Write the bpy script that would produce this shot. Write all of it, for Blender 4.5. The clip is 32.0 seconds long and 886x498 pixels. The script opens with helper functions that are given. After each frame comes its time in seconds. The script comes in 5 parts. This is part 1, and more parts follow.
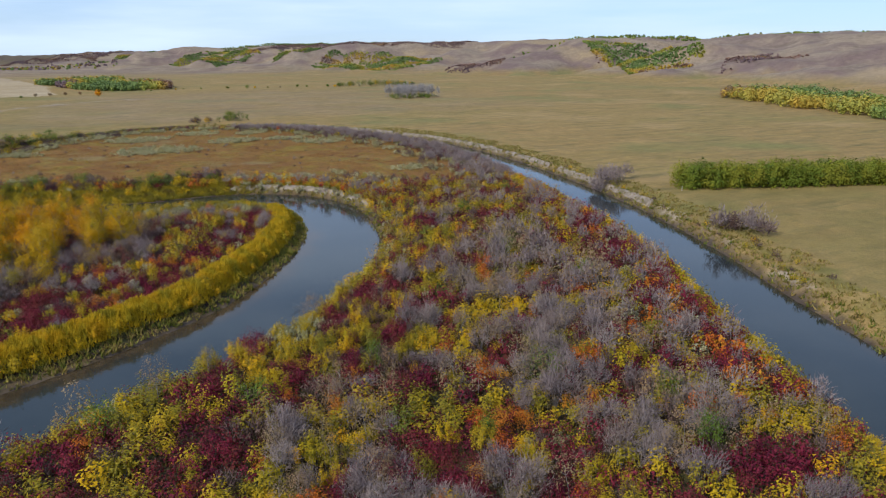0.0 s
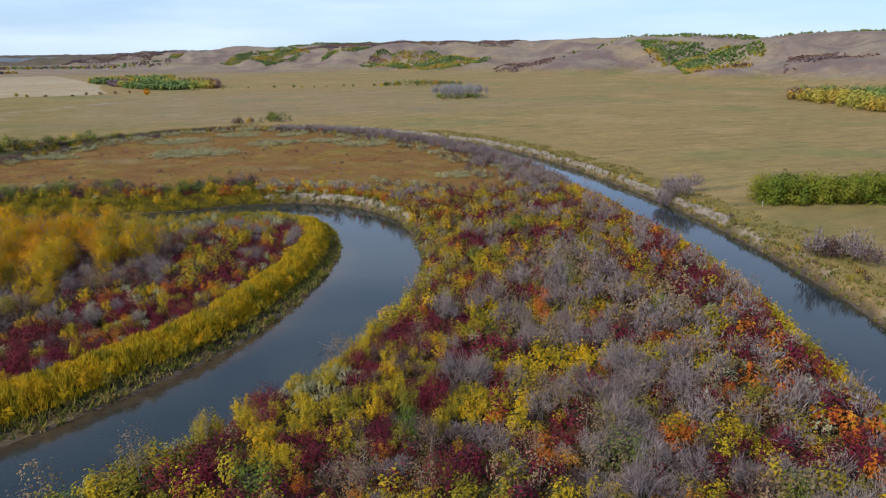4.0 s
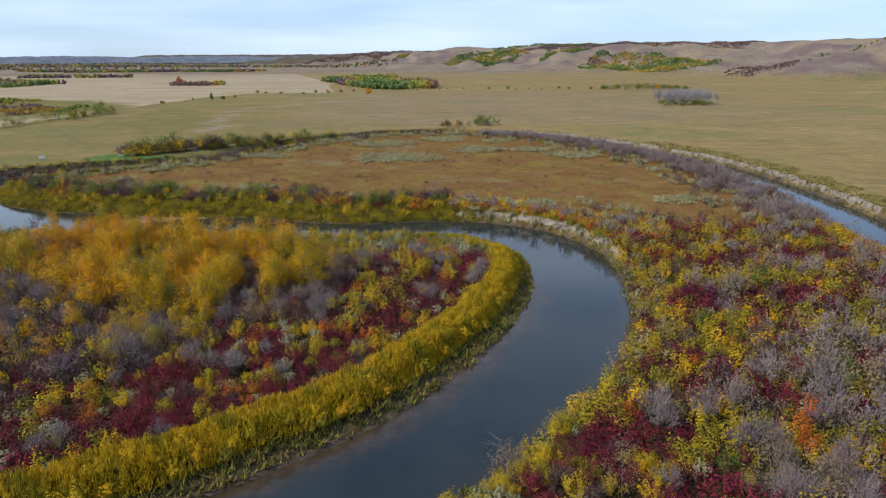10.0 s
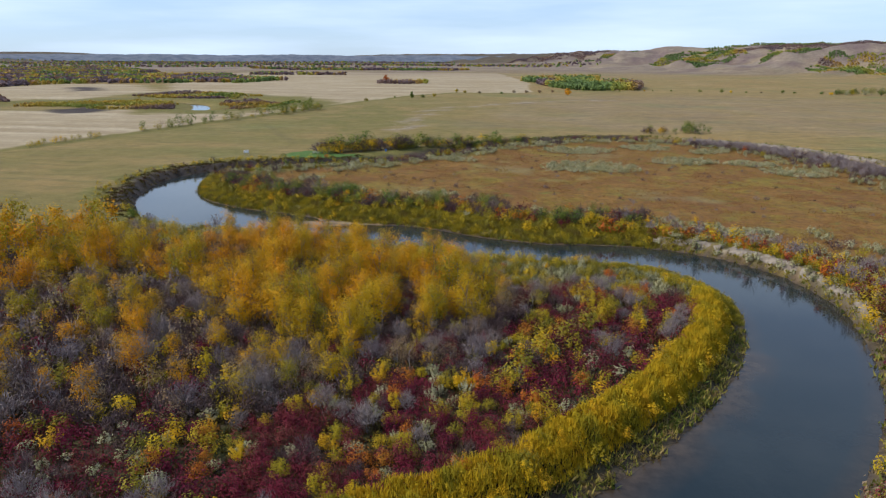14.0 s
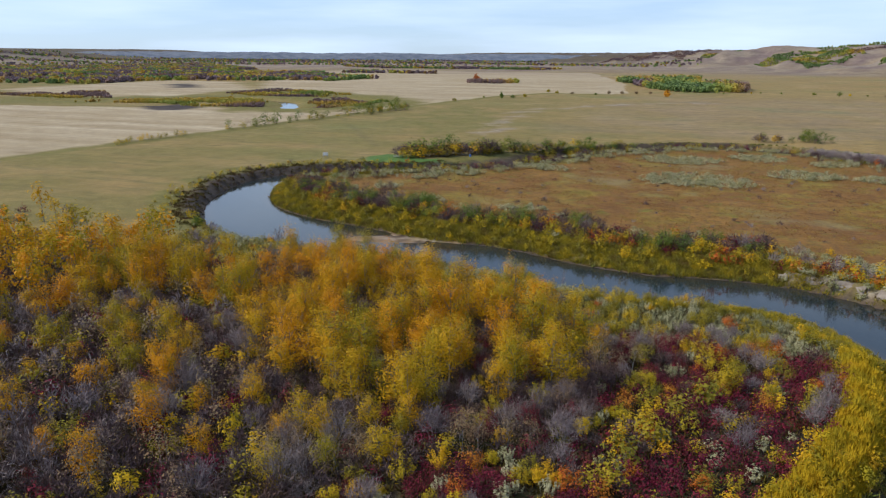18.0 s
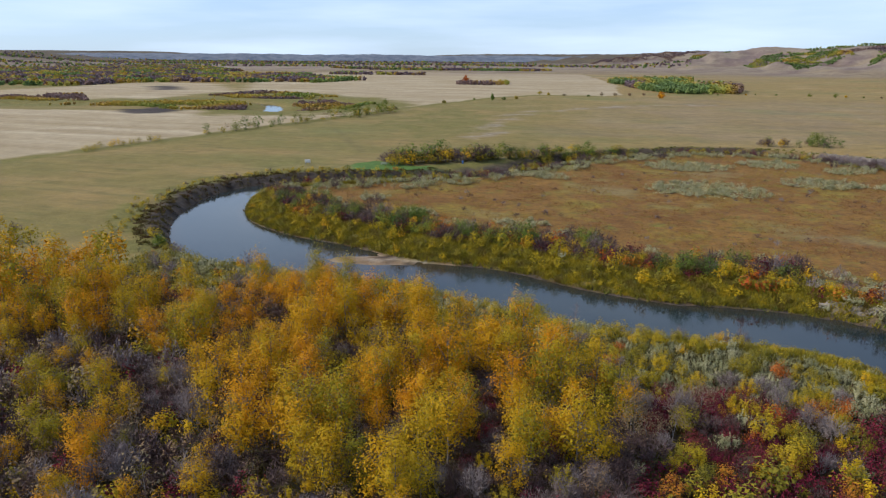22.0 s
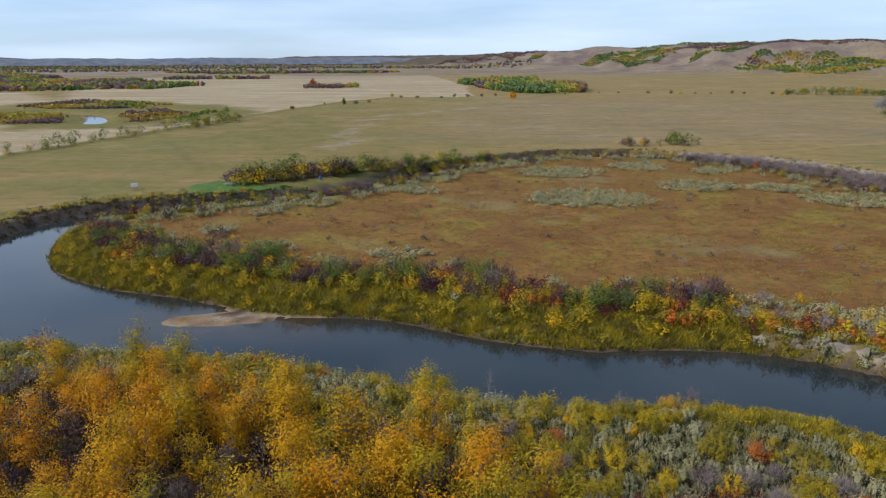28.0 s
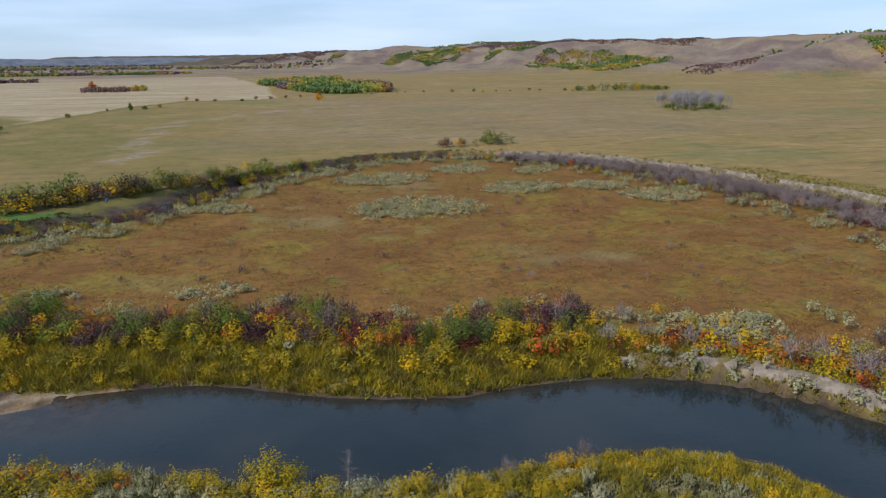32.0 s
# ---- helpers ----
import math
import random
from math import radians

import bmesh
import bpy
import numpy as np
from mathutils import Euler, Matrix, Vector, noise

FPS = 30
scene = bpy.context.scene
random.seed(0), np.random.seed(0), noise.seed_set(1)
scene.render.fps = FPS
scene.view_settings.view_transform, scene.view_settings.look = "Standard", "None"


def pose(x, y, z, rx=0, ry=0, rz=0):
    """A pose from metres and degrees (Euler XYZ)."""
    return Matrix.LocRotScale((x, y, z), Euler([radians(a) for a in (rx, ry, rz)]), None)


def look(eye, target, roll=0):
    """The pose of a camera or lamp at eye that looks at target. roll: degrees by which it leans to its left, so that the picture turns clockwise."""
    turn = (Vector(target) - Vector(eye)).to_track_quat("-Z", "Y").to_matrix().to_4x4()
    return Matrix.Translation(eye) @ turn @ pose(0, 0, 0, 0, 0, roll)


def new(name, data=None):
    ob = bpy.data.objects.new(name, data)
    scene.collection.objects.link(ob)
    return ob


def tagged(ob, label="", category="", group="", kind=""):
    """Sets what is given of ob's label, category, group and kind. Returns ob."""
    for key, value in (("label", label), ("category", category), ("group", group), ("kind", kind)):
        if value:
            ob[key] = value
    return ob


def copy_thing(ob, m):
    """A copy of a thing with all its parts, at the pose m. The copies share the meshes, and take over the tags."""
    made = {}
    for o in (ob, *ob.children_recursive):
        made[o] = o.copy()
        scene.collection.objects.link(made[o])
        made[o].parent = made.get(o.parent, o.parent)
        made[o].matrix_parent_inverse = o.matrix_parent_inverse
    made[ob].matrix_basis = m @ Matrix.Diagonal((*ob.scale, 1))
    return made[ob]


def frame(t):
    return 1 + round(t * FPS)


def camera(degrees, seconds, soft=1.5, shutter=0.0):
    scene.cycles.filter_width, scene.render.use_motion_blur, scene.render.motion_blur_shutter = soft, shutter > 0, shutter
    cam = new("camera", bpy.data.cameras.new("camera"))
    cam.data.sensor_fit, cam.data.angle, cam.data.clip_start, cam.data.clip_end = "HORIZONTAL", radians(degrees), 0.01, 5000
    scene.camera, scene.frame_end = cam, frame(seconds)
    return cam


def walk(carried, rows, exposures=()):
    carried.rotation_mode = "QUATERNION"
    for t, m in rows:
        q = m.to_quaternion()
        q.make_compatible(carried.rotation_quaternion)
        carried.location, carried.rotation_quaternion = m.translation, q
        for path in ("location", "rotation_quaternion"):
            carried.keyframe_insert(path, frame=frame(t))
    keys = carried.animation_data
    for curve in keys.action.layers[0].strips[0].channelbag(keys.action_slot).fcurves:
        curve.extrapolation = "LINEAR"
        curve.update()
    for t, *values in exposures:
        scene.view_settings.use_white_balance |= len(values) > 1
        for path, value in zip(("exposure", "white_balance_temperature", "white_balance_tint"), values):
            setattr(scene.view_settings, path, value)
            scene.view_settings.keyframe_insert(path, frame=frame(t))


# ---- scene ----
# ---- the camera and its flight ----
cam = camera(64.4, 32.0, soft=1.2)
PATH = [
    (0.0, -18.52, -58.95, 41.39, 26.887, 15.513, -0.296),
    (0.5, -17.50, -56.77, 41.40, 26.841, 15.535, -0.313),
    (1.0, -16.50, -54.54, 41.40, 26.584, 15.565, -0.323),
    (1.5, -15.49, -52.31, 41.38, 26.165, 15.571, -0.340),
    (2.0, -14.49, -50.01, 41.34, 25.640, 15.582, -0.339),
    (2.5, -13.51, -47.69, 41.30, 25.030, 15.572, -0.344),
    (4.5, -9.59, -38.66, 41.24, 22.427, 15.542, -0.321),
    (5.0, -8.72, -36.50, 41.30, 21.686, 15.510, -0.346),
    (5.5, -7.85, -34.38, 41.34, 20.839, 15.481, -0.345),
    (6.0, -7.02, -32.35, 41.35, 19.695, 15.487, -0.276),
    (6.5, -6.34, -30.31, 41.38, 18.272, 15.473, -0.214),
    (7.0, -5.62, -28.18, 41.41, 16.677, 15.458, -0.157),
    (7.5, -4.85, -25.98, 41.45, 14.981, 15.437, -0.103),
    (8.0, -4.14, -23.83, 41.49, 13.271, 15.417, -0.073),
    (8.5, -3.43, -21.68, 41.54, 11.538, 15.428, -0.060),
    (9.0, -2.85, -19.50, 41.62, 9.782, 15.439, -0.044),
    (9.5, -2.31, -17.11, 41.70, 7.960, 15.447, -0.013),
    (10.0, -1.79, -14.66, 41.80, 6.124, 15.443, -0.008),
    (10.5, -1.31, -12.19, 41.86, 4.238, 15.451, -0.020),
    (11.0, -0.93, -9.75, 41.88, 2.373, 15.451, -0.012),
    (11.5, -0.58, -7.34, 41.93, 0.492, 15.456, 0.012),
    (12.0, -0.34, -4.93, 41.98, -1.410, 15.471, 0.028),
    (12.5, -0.13, -2.49, 42.02, -3.419, 15.490, 0.026),
    (13.0, -0.00, 0.00, 42.00, -5.472, 15.494, 0.055),
    (13.5, 0.08, 2.72, 41.95, -7.579, 15.497, 0.105),
    (14.0, 0.12, 5.46, 41.94, -9.714, 15.504, 0.210),
    (14.5, 0.06, 8.13, 41.98, -11.861, 15.509, 0.346),
    (15.0, -0.06, 10.73, 42.08, -13.964, 15.545, 0.430),
    (15.5, -0.27, 13.31, 42.19, -15.478, 15.592, 0.461),
    (17.5, -2.63, 23.10, 42.23, -16.915, 15.623, 0.363),
    (18.0, -3.24, 25.44, 42.17, -16.888, 15.645, 0.409),
    (18.5, -3.96, 27.76, 42.11, -16.888, 15.642, 0.448),
    (19.0, -4.73, 30.17, 42.07, -16.862, 15.635, 0.483),
    (19.5, -5.54, 32.54, 42.00, -16.854, 15.619, 0.491),
    (20.0, -6.35, 34.90, 41.92, -16.839, 15.606, 0.477),
    (20.5, -7.10, 37.18, 41.80, -16.869, 15.593, 0.455),
    (21.0, -7.87, 39.34, 41.69, -16.808, 15.568, 0.438),
    (21.5, -8.73, 41.45, 41.59, -16.489, 15.552, 0.406),
    (22.0, -9.51, 43.54, 41.53, -15.977, 15.520, 0.386),
    (22.5, -10.36, 45.57, 41.52, -15.062, 15.494, 0.335),
    (23.0, -11.23, 47.72, 41.55, -13.970, 15.454, 0.286),
    (23.5, -12.13, 50.02, 41.58, -12.805, 15.440, 0.264),
    (24.0, -13.08, 52.42, 41.61, -11.754, 15.427, 0.243),
    (24.5, -13.88, 54.88, 41.66, -11.019, 15.366, 0.211),
    (26.5, -16.52, 63.74, 41.55, -9.846, 15.359, 0.034),
    (27.0, -17.12, 65.99, 41.52, -8.410, 15.371, -0.045),
    (27.5, -17.79, 68.26, 41.50, -6.168, 15.375, -0.147),
    (28.0, -18.46, 70.56, 41.52, -4.016, 15.381, -0.238),
    (28.5, -18.96, 72.89, 41.55, -2.253, 15.396, -0.301),
    (29.0, -19.47, 75.23, 41.58, -0.766, 15.402, -0.362),
    (29.5, -19.90, 77.54, 41.60, 0.767, 15.434, -0.433),
    (30.0, -20.31, 79.85, 41.63, 2.984, 15.450, -0.501),
    (30.5, -20.70, 82.13, 41.66, 5.307, 15.476, -0.540),
    (31.0, -21.06, 84.41, 41.67, 7.475, 15.495, -0.544),
    (31.5, -21.36, 86.63, 41.69, 9.554, 15.516, -0.525),
    (32.0, -21.51, 88.87, 41.76, 11.590, 15.525, -0.466),
]
walk(cam, [(t, pose(x, y, z, 90 - pitch, 0, -yaw) @ pose(0, 0, 0, 0, 0, roll)) for t, x, y, z, yaw, pitch, roll in PATH], [(0, 0.17, 6150, 12.5), (12, 0.20, 6150, 12.5), (24, 0.16, 6150, 12.5), (32, 0.07, 6150, 12.5)])

# ---- sky and sun ----
SUN_AZ, SUN_EL = radians(254), radians(40)          # compass bearing (from +y, clockwise) and height of the sun
world = bpy.data.worlds.new("sky")
scene.world = world
world.use_nodes = True
wn, wl = world.node_tree.nodes, world.node_tree.links
bg = wn["Background"]
sky = wn.new("ShaderNodeTexSky")
sky.sky_type, sky.sun_disc = "NISHITA", False
sky.sun_elevation, sky.sun_rotation = SUN_EL, SUN_AZ
sky.air_density, sky.dust_density, sky.ozone_density = 1.0, 0.2, 3.0
coord = wn.new("ShaderNodeTexCoord")
stretch = wn.new("ShaderNodeMapping")
stretch.inputs["Scale"].default_value = (1.6, 1.6, 14.0)
stretch.inputs["Rotation"].default_value = (0.03, -0.05, 0.4)
veil = wn.new("ShaderNodeTexNoise")
veil.inputs["Scale"].default_value, veil.inputs["Detail"].default_value = 1.7, 7
ramp = wn.new("ShaderNodeValToRGB")
ramp.color_ramp.elements[0].position, ramp.color_ramp.elements[1].position = 0.40, 0.75
ramp.color_ramp.elements[0].color, ramp.color_ramp.elements[1].color = (0.5, 0.5, 0.5, 1), (1, 1, 1, 1)
cloud = wn.new("ShaderNodeMixRGB")
cloud.inputs[2].default_value = (7.8, 9.4, 11.2, 1)
tint = wn.new("ShaderNodeMixRGB")
tint.blend_type = "MULTIPLY"
tint.inputs[0].default_value, tint.inputs[2].default_value = 1.0, (0.64, 0.88, 1.25, 1)
wl.new(coord.outputs["Generated"], stretch.inputs["Vector"])
wl.new(stretch.outputs["Vector"], veil.inputs["Vector"])
wl.new(veil.outputs["Fac"], ramp.inputs["Fac"])
split, thin, share = wn.new("ShaderNodeSeparateXYZ"), wn.new("ShaderNodeMapRange"), wn.new("ShaderNodeMath")
wl.new(coord.outputs["Generated"], split.inputs[0])
thin.inputs["From Min"].default_value, thin.inputs["From Max"].default_value = 0.24, 0.75
thin.inputs["To Min"].default_value, thin.inputs["To Max"].default_value = 1.0, 0.36
wl.new(split.outputs["Z"], thin.inputs["Value"])
share.operation = "MULTIPLY"
wl.new(ramp.outputs["Color"], share.inputs[0])
wl.new(thin.outputs["Result"], share.inputs[1])
wl.new(share.outputs[0], cloud.inputs[0])
wl.new(sky.outputs["Color"], tint.inputs[1])
wl.new(tint.outputs["Color"], cloud.inputs[1])
wl.new(cloud.outputs["Color"], bg.inputs["Color"])
bg.inputs["Strength"].default_value = 0.089
sun = new("sun", bpy.data.lights.new("sun", "SUN"))
sun.data.energy, sun.data.angle, sun.data.color = 3.3, radians(2.5), (1.0, 0.92, 0.80)
sun.matrix_world = look((0, 0, 300), (-300 * math.sin(SUN_AZ) * math.cos(SUN_EL), -300 * math.cos(SUN_AZ) * math.cos(SUN_EL), 300 - 300 * math.sin(SUN_EL)))

# ---- materials ----
def material(name):
    m = bpy.data.materials.new(name)
    m.use_nodes = True
    return m, m.node_tree.nodes, m.node_tree.links, m.node_tree.nodes["Principled BSDF"]


def mix_node(n, l, fac, a, b, how="MIX"):
    k = n.new("ShaderNodeMixRGB")
    k.blend_type = how
    for socket, v in zip(k.inputs, (fac, a, b)):
        if isinstance(v, (int, float)):
            socket.default_value = v
        elif isinstance(v, tuple):
            socket.default_value = (*v, 1)
        else:
            l.new(v, socket)
    return k.outputs[0]


def noise_node(n, l, scale, detail=5, lo=0.35, hi=0.65, rough=0.6, vector=None):
    t = n.new("ShaderNodeTexNoise")
    t.inputs["Scale"].default_value, t.inputs["Detail"].default_value, t.inputs["Roughness"].default_value = scale, detail, rough
    if vector is None:
        vector = n.new("ShaderNodeTexCoord").outputs["Object"]
    l.new(vector, t.inputs["Vector"])
    r = n.new("ShaderNodeMapRange")
    r.inputs["From Min"].default_value, r.inputs["From Max"].default_value = lo, hi
    l.new(t.outputs["Fac"], r.inputs["Value"])
    return r.outputs["Result"]


def foliage(name, colours, shift=0.34, rough=0.65, clear=0.2, own=True):
    """Leaves or twigs: a tone for each plant, varied from leaf to leaf."""
    m, n, l, b = material(name)
    info, geo, tone = n.new("ShaderNodeObjectInfo"), n.new("ShaderNodeNewGeometry"), n.new("ShaderNodeAttribute")
    tone.attribute_name = "tone"
    add = n.new("ShaderNodeMath")
    if own:
        l.new(info.outputs["Random"], add.inputs[0])
    else:
        add.inputs[0].default_value = 0.0
    l.new(tone.outputs["Fac"], add.inputs[1])
    frac = n.new("ShaderNodeMath")
    frac.operation = "FRACT"
    l.new(add.outputs[0], frac.inputs[0])
    blend = n.new("ShaderNodeMapRange")
    blend.inputs["To Min"].default_value, blend.inputs["To Max"].default_value = -shift / 2, shift / 2
    l.new(geo.outputs["Random Per Island"], blend.inputs["Value"])
    both = n.new("ShaderNodeMath")
    both.use_clamp = True
    l.new(frac.outputs[0], both.inputs[0])
    l.new(blend.outputs[0], both.inputs[1])
    r = n.new("ShaderNodeValToRGB")
    while len(r.color_ramp.elements) < len(colours):
        r.color_ramp.elements.new(0.5)
    for i, (e, c) in enumerate(zip(r.color_ramp.elements, colours)):
        e.position, e.color = i / (len(colours) - 1), (*c, 1)
    l.new(both.outputs[0], r.inputs["Fac"])
    l.new(r.outputs["Color"], b.inputs["Base Color"])
    b.inputs["Roughness"].default_value = rough
    b.inputs["Specular IOR Level"].default_value = 0.12
    if clear:
        tr, mx = n.new("ShaderNodeBsdfTranslucent"), n.new("ShaderNodeMixShader")
        mx.inputs[0].default_value = clear
        l.new(r.outputs["Color"], tr.inputs["Color"])
        l.new(b.outputs[0], mx.inputs[1])
        l.new(tr.outputs[0], mx.inputs[2])
        l.new(mx.outputs[0], n["Material Output"].inputs["Surface"])
    return m


LEAF = {
    "poplar": foliage("golden_poplar_leaves", [(0.25, 0.215, 0.014), (0.41, 0.285, 0.009), (0.54, 0.31, 0.006), (0.61, 0.30, 0.005), (0.61, 0.255, 0.005)], 0.26),
    "gold": foliage("gold_shrub_leaves", [(0.33, 0.265, 0.014), (0.48, 0.335, 0.010), (0.60, 0.375, 0.008), (0.54, 0.295, 0.010)]),
    "olive": foliage("olive_willow_leaves", [(0.17, 0.152, 0.018), (0.27, 0.216, 0.017), (0.37, 0.272, 0.015), (0.45, 0.305, 0.012)]),
    "red": foliage("crimson_dogwood_leaves", [(0.085, 0.014, 0.026), (0.145, 0.016, 0.034), (0.21, 0.022, 0.042), (0.15, 0.040, 0.028)]),
    "orange": foliage("orange_leaves", [(0.42, 0.18, 0.02), (0.50, 0.15, 0.018), (0.44, 0.09, 0.02), (0.55, 0.28, 0.02)]),
    "green": foliage("green_leaves", [(0.08, 0.13, 0.02), (0.13, 0.18, 0.025), (0.21, 0.22, 0.03), (0.10, 0.13, 0.03)]),
    "silver": foliage("silver_leaves", [(0.25, 0.245, 0.11), (0.34, 0.325, 0.165), (0.42, 0.395, 0.225), (0.30, 0.27, 0.095)]),
    "tan": foliage("tan_leaves", [(0.22, 0.16, 0.09), (0.28, 0.20, 0.11), (0.25, 0.15, 0.075), (0.30, 0.23, 0.12)]),
    "bare": foliage("bare_grey_twigs", [(0.17, 0.132, 0.13), (0.225, 0.18, 0.172), (0.28, 0.228, 0.20), (0.20, 0.15, 0.132)], clear=0),
    "purple": foliage("purple_brown_twigs", [(0.09, 0.056, 0.052), (0.12, 0.078, 0.072), (0.15, 0.102, 0.088), (0.12, 0.070, 0.050)], clear=0),
    "bank": foliage("bank_grass_blades", [(0.10, 0.13, 0.02), (0.18, 0.18, 0.03), (0.30, 0.25, 0.05), (0.26, 0.18, 0.07)], 0.8),
    "dry": foliage("dry_grass_blades", [(0.17, 0.08, 0.024), (0.23, 0.115, 0.032), (0.27, 0.175, 0.038), (0.27, 0.215, 0.03)], 0.3, own=False),
    "margin": foliage("margin_grass_blades", [(0.13, 0.105, 0.03), (0.22, 0.19, 0.045), (0.30, 0.24, 0.07), (0.24, 0.15, 0.06)], 0.5, own=False),
    "far": foliage("far_autumn_leaves", [(0.15, 0.215, 0.07), (0.21, 0.27, 0.06), (0.36, 0.33, 0.06), (0.50, 0.33, 0.05), (0.24, 0.15, 0.12), (0.19, 0.14, 0.15)], 0.04, own=False),
    "grove": foliage("pale_grove_twigs", [(0.24, 0.225, 0.215), (0.31, 0.29, 0.28), (0.36, 0.335, 0.31)], clear=0),
    "belt": foliage("willow_belt_leaves", [(0.30, 0.25, 0.02), (0.43, 0.31, 0.016), (0.53, 0.35, 0.012), (0.48, 0.30, 0.014)], 0.3, own=False),
    "shore": foliage("shore_willow_leaves", [(0.20, 0.135, 0.032), (0.22, 0.19, 0.026), (0.33, 0.265, 0.022), (0.46, 0.33, 0.018)], 0.35, own=False),
    "hedge": foliage("hedge_leaves", [(0.10, 0.145, 0.016), (0.15, 0.19, 0.02), (0.20, 0.22, 0.022), (0.25, 0.235, 0.024)]),
    "litter": foliage("undergrowth_leaves", [(0.06, 0.045, 0.016), (0.12, 0.095, 0.022), (0.09, 0.04, 0.026), (0.18, 0.15, 0.028)]),
}


def bark(name, dark, light):
    m, n, l, b = material(name)
    f = noise_node(n, l, 6.0, 6)
    l.new(mix_node(n, l, f, dark, light), b.inputs["Base Color"])
    b.inputs["Roughness"].default_value = 0.85
    return m


BARK = bark("grey_bark", (0.10, 0.085, 0.075), (0.26, 0.23, 0.21))
PALE_BARK = bark("pale_bark", (0.16, 0.145, 0.13), (0.30, 0.28, 0.255))
DARK_BARK = bark("dark_bark", (0.05, 0.04, 0.035), (0.12, 0.10, 0.09))


def ground_material():
    m, n, l, b = material("valley_ground")
    a1, a2 = n.new("ShaderNodeAttribute"), n.new("ShaderNodeAttribute")
    a1.attribute_name, a2.attribute_name = "cover", "cover_more"
    s1, s2 = n.new("ShaderNodeSeparateColor"), n.new("ShaderNodeSeparateColor")
    l.new(a1.outputs["Color"], s1.inputs[0])
    l.new(a2.outputs["Color"], s2.inputs[0])
    meadow, stubble, sand = s1.outputs
    wood, hill, mud = s2.outputs
    big, mid = noise_node(n, l, 0.006, 4), noise_node(n, l, 0.035, 6)
    small, fine = noise_node(n, l, 0.35, 6), noise_node(n, l, 2.2, 4, 0.3, 0.7)
    grain = n.new("ShaderNodeMapping")
    grain.inputs["Scale"].default_value, grain.inputs["Rotation"].default_value = (0.004, 0.05, 1), (0, 0, 0.5)
    l.new(n.new("ShaderNodeTexCoord").outputs["Object"], grain.inputs["Vector"])
    streak = noise_node(n, l, 1.0, 5, vector=grain.outputs[0])
    # dry pasture
    c = mix_node(n, l, big, (0.295, 0.187, 0.064), (0.225, 0.185, 0.054))
    c = mix_node(n, l, mix_node(n, l, 0.6, mid, streak), c, (0.335, 0.228, 0.084))
    c = mix_node(n, l, mix_node(n, l, 0.55, (0, 0, 0), small), c, (0.20, 0.145, 0.06))
    c = mix_node(n, l, noise_node(n, l, 0.009, 5, 0.53, 0.68), c, (0.195, 0.18, 0.06))
    c = mix_node(n, l, noise_node(n, l, 0.013, 6, 0.54, 0.70), c, (0.345, 0.24, 0.104))
    fleck = n.new("ShaderNodeMapping")
    fleck.inputs["Scale"].default_value, fleck.inputs["Rotation"].default_value = (0.03, 0.2, 1), (0, 0, 0.12)
    l.new(n.new("ShaderNodeTexCoord").outputs["Object"], fleck.inputs["Vector"])
    c = mix_node(n, l, noise_node(n, l, 1.0, 7, 0.50, 0.72, 0.7, vector=fleck.outputs[0]), c, (0.13, 0.115, 0.045))
    # reddish meadow with yellow-green drifts
    k = mix_node(n, l, mid, (0.195, 0.092, 0.024), (0.25, 0.132, 0.030))
    k = mix_node(n, l, noise_node(n, l, 0.05, 8, 0.50, 0.62), k, (0.235, 0.165, 0.026))
    k = mix_node(n, l, noise_node(n, l, 0.14, 8, 0.55, 0.66, 0.7), k, (0.17, 0.15, 0.026))
    k = mix_node(n, l, noise_node(n, l, 0.5, 8, 0.46, 0.70, 0.7), k, (0.105, 0.062, 0.026))
    k = mix_node(n, l, noise_node(n, l, 0.025, 6, 0.56, 0.76), k, (0.22, 0.16, 0.085))
    c = mix_node(n, l, meadow, c, k)
    # pale stubble with drill lines
    k = mix_node(n, l, streak, (0.31, 0.235, 0.13), (0.45, 0.365, 0.23))
    k = mix_node(n, l, noise_node(n, l, 0.012, 5, 0.45, 0.75), k, (0.33, 0.25, 0.13))
    c = mix_node(n, l, stubble, c, k)
    # hill grass
    k = mix_node(n, l, mid, (0.225, 0.178, 0.128), (0.28, 0.222, 0.155))
    k = mix_node(n, l, noise_node(n, l, 0.011, 6, 0.43, 0.60), k, (0.17, 0.122, 0.105))
    k = mix_node(n, l, noise_node(n, l, 0.03, 7, 0.55, 0.70, 0.7), k, (0.15, 0.115, 0.085))
    k = mix_node(n, l, noise_node(n, l, 0.006, 5, 0.54, 0.68), k, (0.29, 0.22, 0.13))
    c = mix_node(n, l, hill, c, k)
    # leaf litter under the shrubs
    k = mix_node(n, l, small, (0.035, 0.026, 0.018), (0.08, 0.06, 0.028))
    k = mix_node(n, l, noise_node(n, l, 0.12, 4, 0.5, 0.7), k, (0.075, 0.08, 0.024))
    c = mix_node(n, l, wood, c, k)
    k = mix_node(n, l, small, (0.20, 0.155, 0.11), (0.38, 0.32, 0.24))
    c = mix_node(n, l, sand, c, k)
    a3, s3 = n.new("ShaderNodeAttribute"), n.new("ShaderNodeSeparateColor")
    a3.attribute_name = "cover_rest"
    l.new(a3.outputs["Color"], s3.inputs[0])
    lawn, margin, burnt = s3.outputs
    c = mix_node(n, l, margin, c, mix_node(n, l, small, (0.135, 0.125, 0.032), (0.195, 0.165, 0.048)))
    c = mix_node(n, l, lawn, c, mix_node(n, l, small, (0.07, 0.14, 0.03), (0.11, 0.18, 0.04)))
    k = mix_node(n, l, small, (0.045, 0.034, 0.026), (0.10, 0.078, 0.058))
